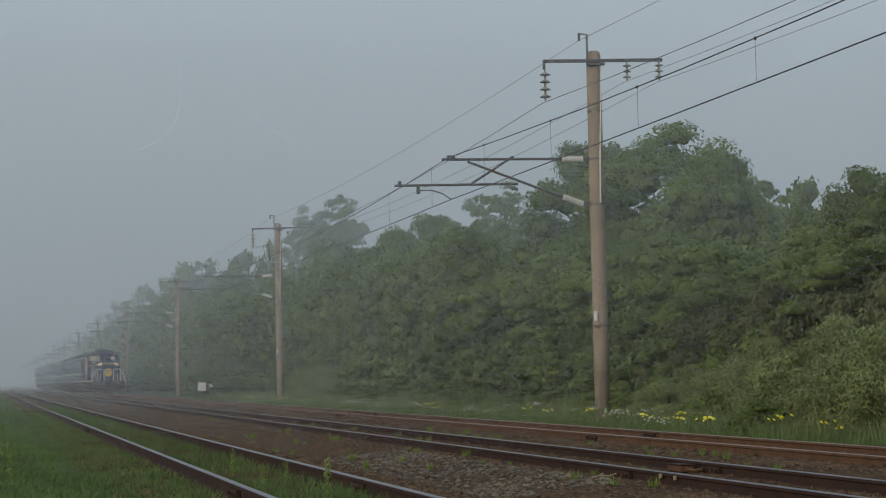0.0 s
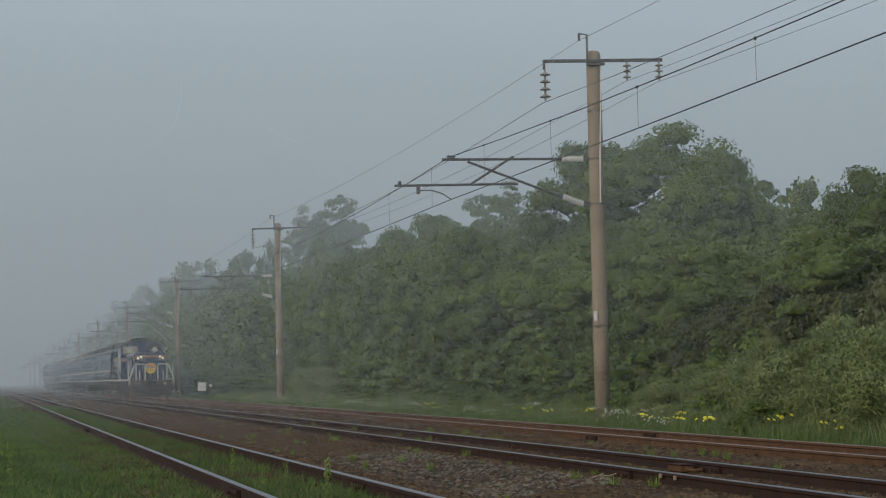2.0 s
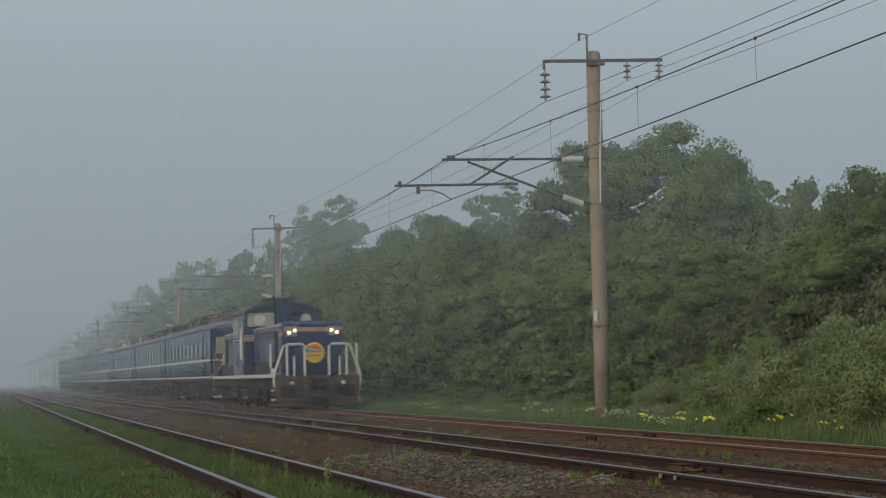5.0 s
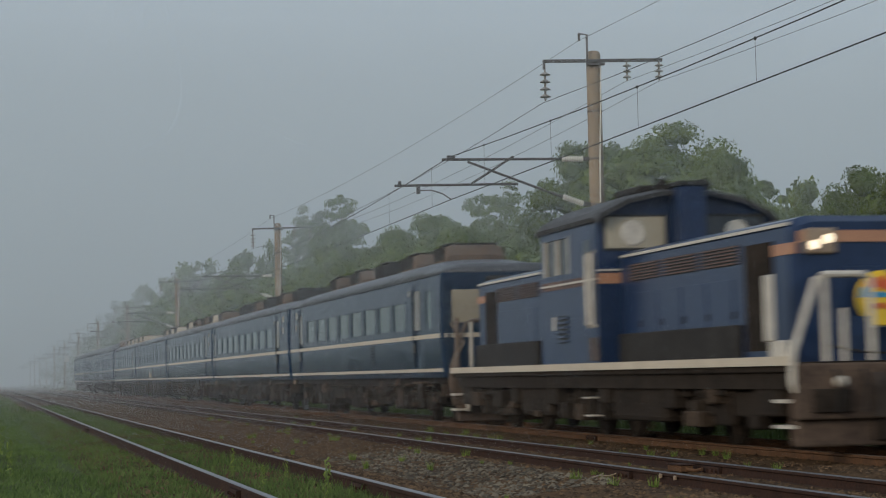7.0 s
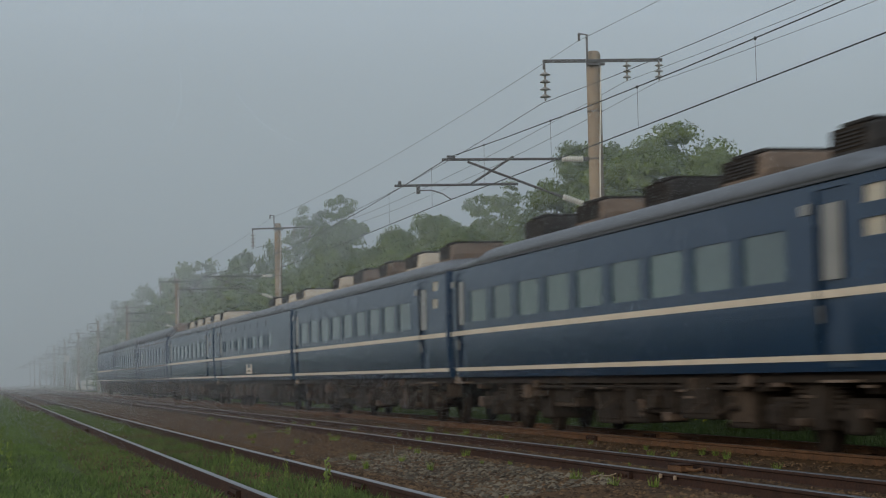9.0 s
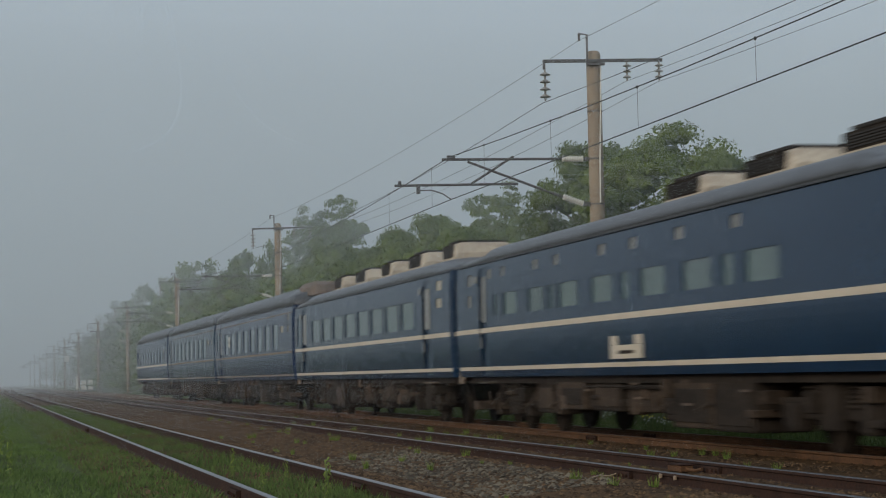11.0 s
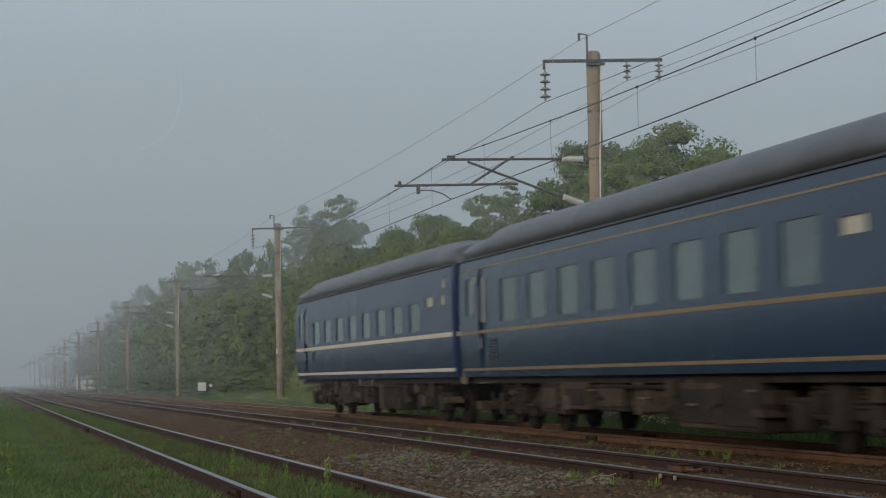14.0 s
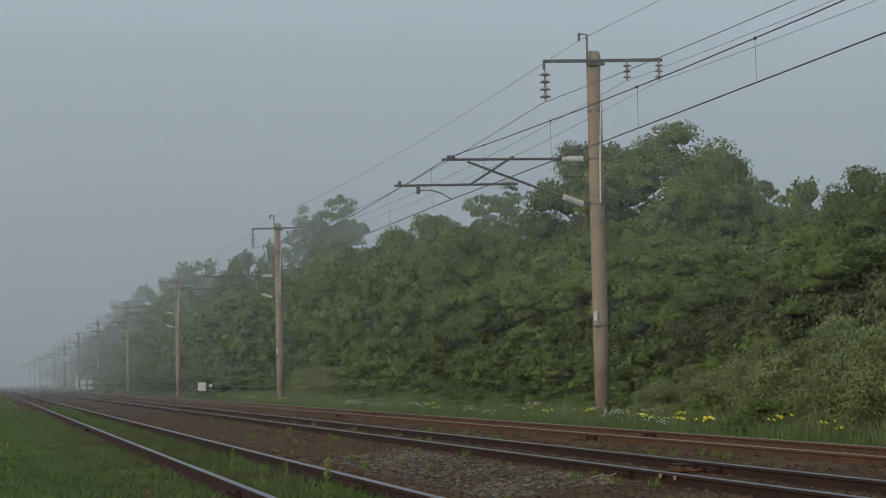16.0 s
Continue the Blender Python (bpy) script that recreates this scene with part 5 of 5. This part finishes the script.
for k, (x, y, h) in enumerate(((12.3, 45.2, 0.8), (12.5, 47.0, 0.5), (12.6, 50.5, 0.55), (13.4, 44.5, 0.6), (13.9, 47.5, 0.7), (0.2, 24.2, 0.6), (0.1, 25.0, 0.5), (0.3, 23.4, 0.4), (14.2, 61.0, 0.7), (13.6, 69.0, 0.7), (2.75, 16.6, 0.25), (2.9, 17.3, 0.3), (2.5, 18.4, 0.25), (2.9, 19.6, 0.22), (2.6, 21.5, 0.28), (13.2, 36.0, 0.5), (12.9, 39.5, 0.45))):
    build_stalk(200 + k, h).matrix_basis = pose(x, y, ground_z(x, y), rz=40 * k)
for y in (19.85, 19.4):
    cl = tagged(new("rail_marker", mesh_of(boxes((-0.05, -0.034, -0.035, 0.035, -0.06, -0.02), (-0.058, -0.05, -0.02, 0.02, -0.065, -0.03), bevel=0.003), "rail_marker", M_BEZEL)), "small cream marker clipped to the rail web", "marker", "rail markers")
    cl.location = (X_MID - GAUGE / 2, y, 0)
bx = tagged(new("cable_box"), "small rusty cable box beside the rail", "cable box")
bx.location = (X_MID + GAUGE / 2 - 0.2, 22.0, -0.115)
part("casing", boxes((-0.08, 0.08, -0.22, 0.22, 0.0, 0.07), bevel=0.012), M_RAIL_RED, bx)
part("lid", boxes((-0.09, 0.09, -0.23, 0.23, 0.072, 0.086), bevel=0.005), M_RAIL, bx)
part("lead", tube(bmesh.new(), [(0.0, -0.22, 0.03), (0.05, -0.36, 0.02), (0.1, -0.45, 0.04)], 0.02, 6), M_RAIL_RED, bx)
stick = tube(tube(bmesh.new(), [(-0.1, 0.0, 0.0), (0.0, 0.03, 0.02), (0.1, 0.01, 0.015), (0.16, -0.04, 0.04)], 0.011, 6, 0.006), [(0.0, 0.03, 0.02), (0.05, 0.08, 0.04)], 0.006, 5)
st = tagged(new("dead_branch", mesh_of(stick, "dead_branch", M_BEZEL)), "bleached dead branch lying on the ballast", "branch")
st.location = (6.5, 21.0, -0.1)


def stones(name, n, x0, x1, y0, y1, mat, label, smin=0.018, smax=0.042, bias=1.5):
    pts = scatter(n, x0, x1, y0, y1, bias)
    z = ground_zs(pts)
    octa = np.array([(1, 0, 0), (0, 1, 0), (-1, 0, 0), (0, -1, 0), (0, 0, 1), (0, 0, -1)], float)
    s = rg.uniform(smin, smax, (n, 1, 1)) * rg.uniform(0.6, 1.25, (n, 1, 3))
    v = octa[None] * s * rg.uniform(0.7, 1.2, (n, 6, 1)) + rg.normal(scale=0.2, size=(n, 6, 3)) * s
    ang = rg.uniform(0, 6.283, n)
    c, sn = np.cos(ang)[:, None], np.sin(ang)[:, None]
    v[..., 2] *= 0.55
    v[..., 0], v[..., 1] = v[..., 0] * c - v[..., 1] * sn, v[..., 0] * sn + v[..., 1] * c
    v += np.column_stack([pts, z])[:, None, :]
    tri = np.array([(0, 1, 4), (1, 2, 4), (2, 3, 4), (3, 0, 4)])
    f = (tri[None] + 6 * np.arange(n)[:, None, None]).reshape(-1, 3)
    return tagged(new(name, mesh_np(name, v.reshape(-1, 3), f, mat)), label, "ballast", kind="stuff")


stones("ballast_stones", 42000, 3.4, 12.1, 14, 75, M_STONE, "loose rust-brown ballast stones between the tracks")
stones("grey_ballast_stones", 2600, 5.0, 6.5, 20.0, 31, M_STONE_GREY, "fresh grey ballast stones beside the middle track", 0.02, 0.055, 1.0)
stones("siding_stones", 9000, 1.4, 4.0, 14, 45, M_STONE, "sparse brown stones beside the siding")


# ---- mist: fine strands of droplets hanging across the line, thinner with height ----
def mist(name, label, ys, length, top, low, near=1.0, thin=1.0):
    """near, thin: shares of the density before 55 m and from there to 150 m."""
    v, f, last = [], [], ys[0] * 0.9
    for y in ys:
        step = max(0.004, y / 4000)
        cover = 1 - math.exp(-(y - last) / length * (near if y < 55 else thin if y < 150 else 1.0))
        last = y
        zs = np.arange(-0.4, min(0.24 * y + 2, 2.6 * top), step)
        n = len(v)
        for k, z in enumerate(zs):
            a, th = n + 4 * k, step * cover * (low + (1 - low) * min(1.0, max(0.0, z) / 11.0)) * math.exp(-max(0.0, z) / top)
            v += [(-0.25 * y - 5, y, z), (0.62 * y + 8, y, z), (0.62 * y + 8, y + th * 0.3, z + th), (-0.25 * y - 5, y + th * 0.3, z + th)]
            f.append((a, a + 1, a + 2, a + 3))
    return tagged(new(name, mesh_np(name, v, f, M_MIST)), label, "mist", kind="stuff")


mist("mist", "thin pale morning mist hanging over the line", [24 * 1.13 ** k for k in range(30)], 250.0, 60.0, 0.06, 2.3, 0.42)
mist("far_mist", "thick pale fog closing the far end of the line", [230 * 1.16 ** k for k in range(13)], 190.0, 60.0, 0.45)
settling = mist("settling_mist", "thin veil of settling mist before the trees", [30 * 1.2 ** k for k in range(14)], 240.0, 12.0, 0.5)


# ---- what moves ----
def motions():
    front = [(0.0, 176.2), (3.5, 97.9), (6.3, 37.3), (7.0, 22.3), (9.0, -20.75), (12.5, -95.6), (14.5, -138.2), (16.0, -170.1)]
    walk(settling, [(0.0, pose(0, 0, 0)), (6.5, pose(0, 0, -1)), (10.0, pose(0, 0, -9)), (16.0, pose(0, 0, -16))])
    walk(loco, [(t, pose(X_FAR, y + 8.6, 0)) for t, y in front])
    for k, c in enumerate(coaches):
        walk(c, [(t, pose(X_FAR, y + 18.15 + 10.3 + 21.25 * k, 0)) for t, y in front])


motions()
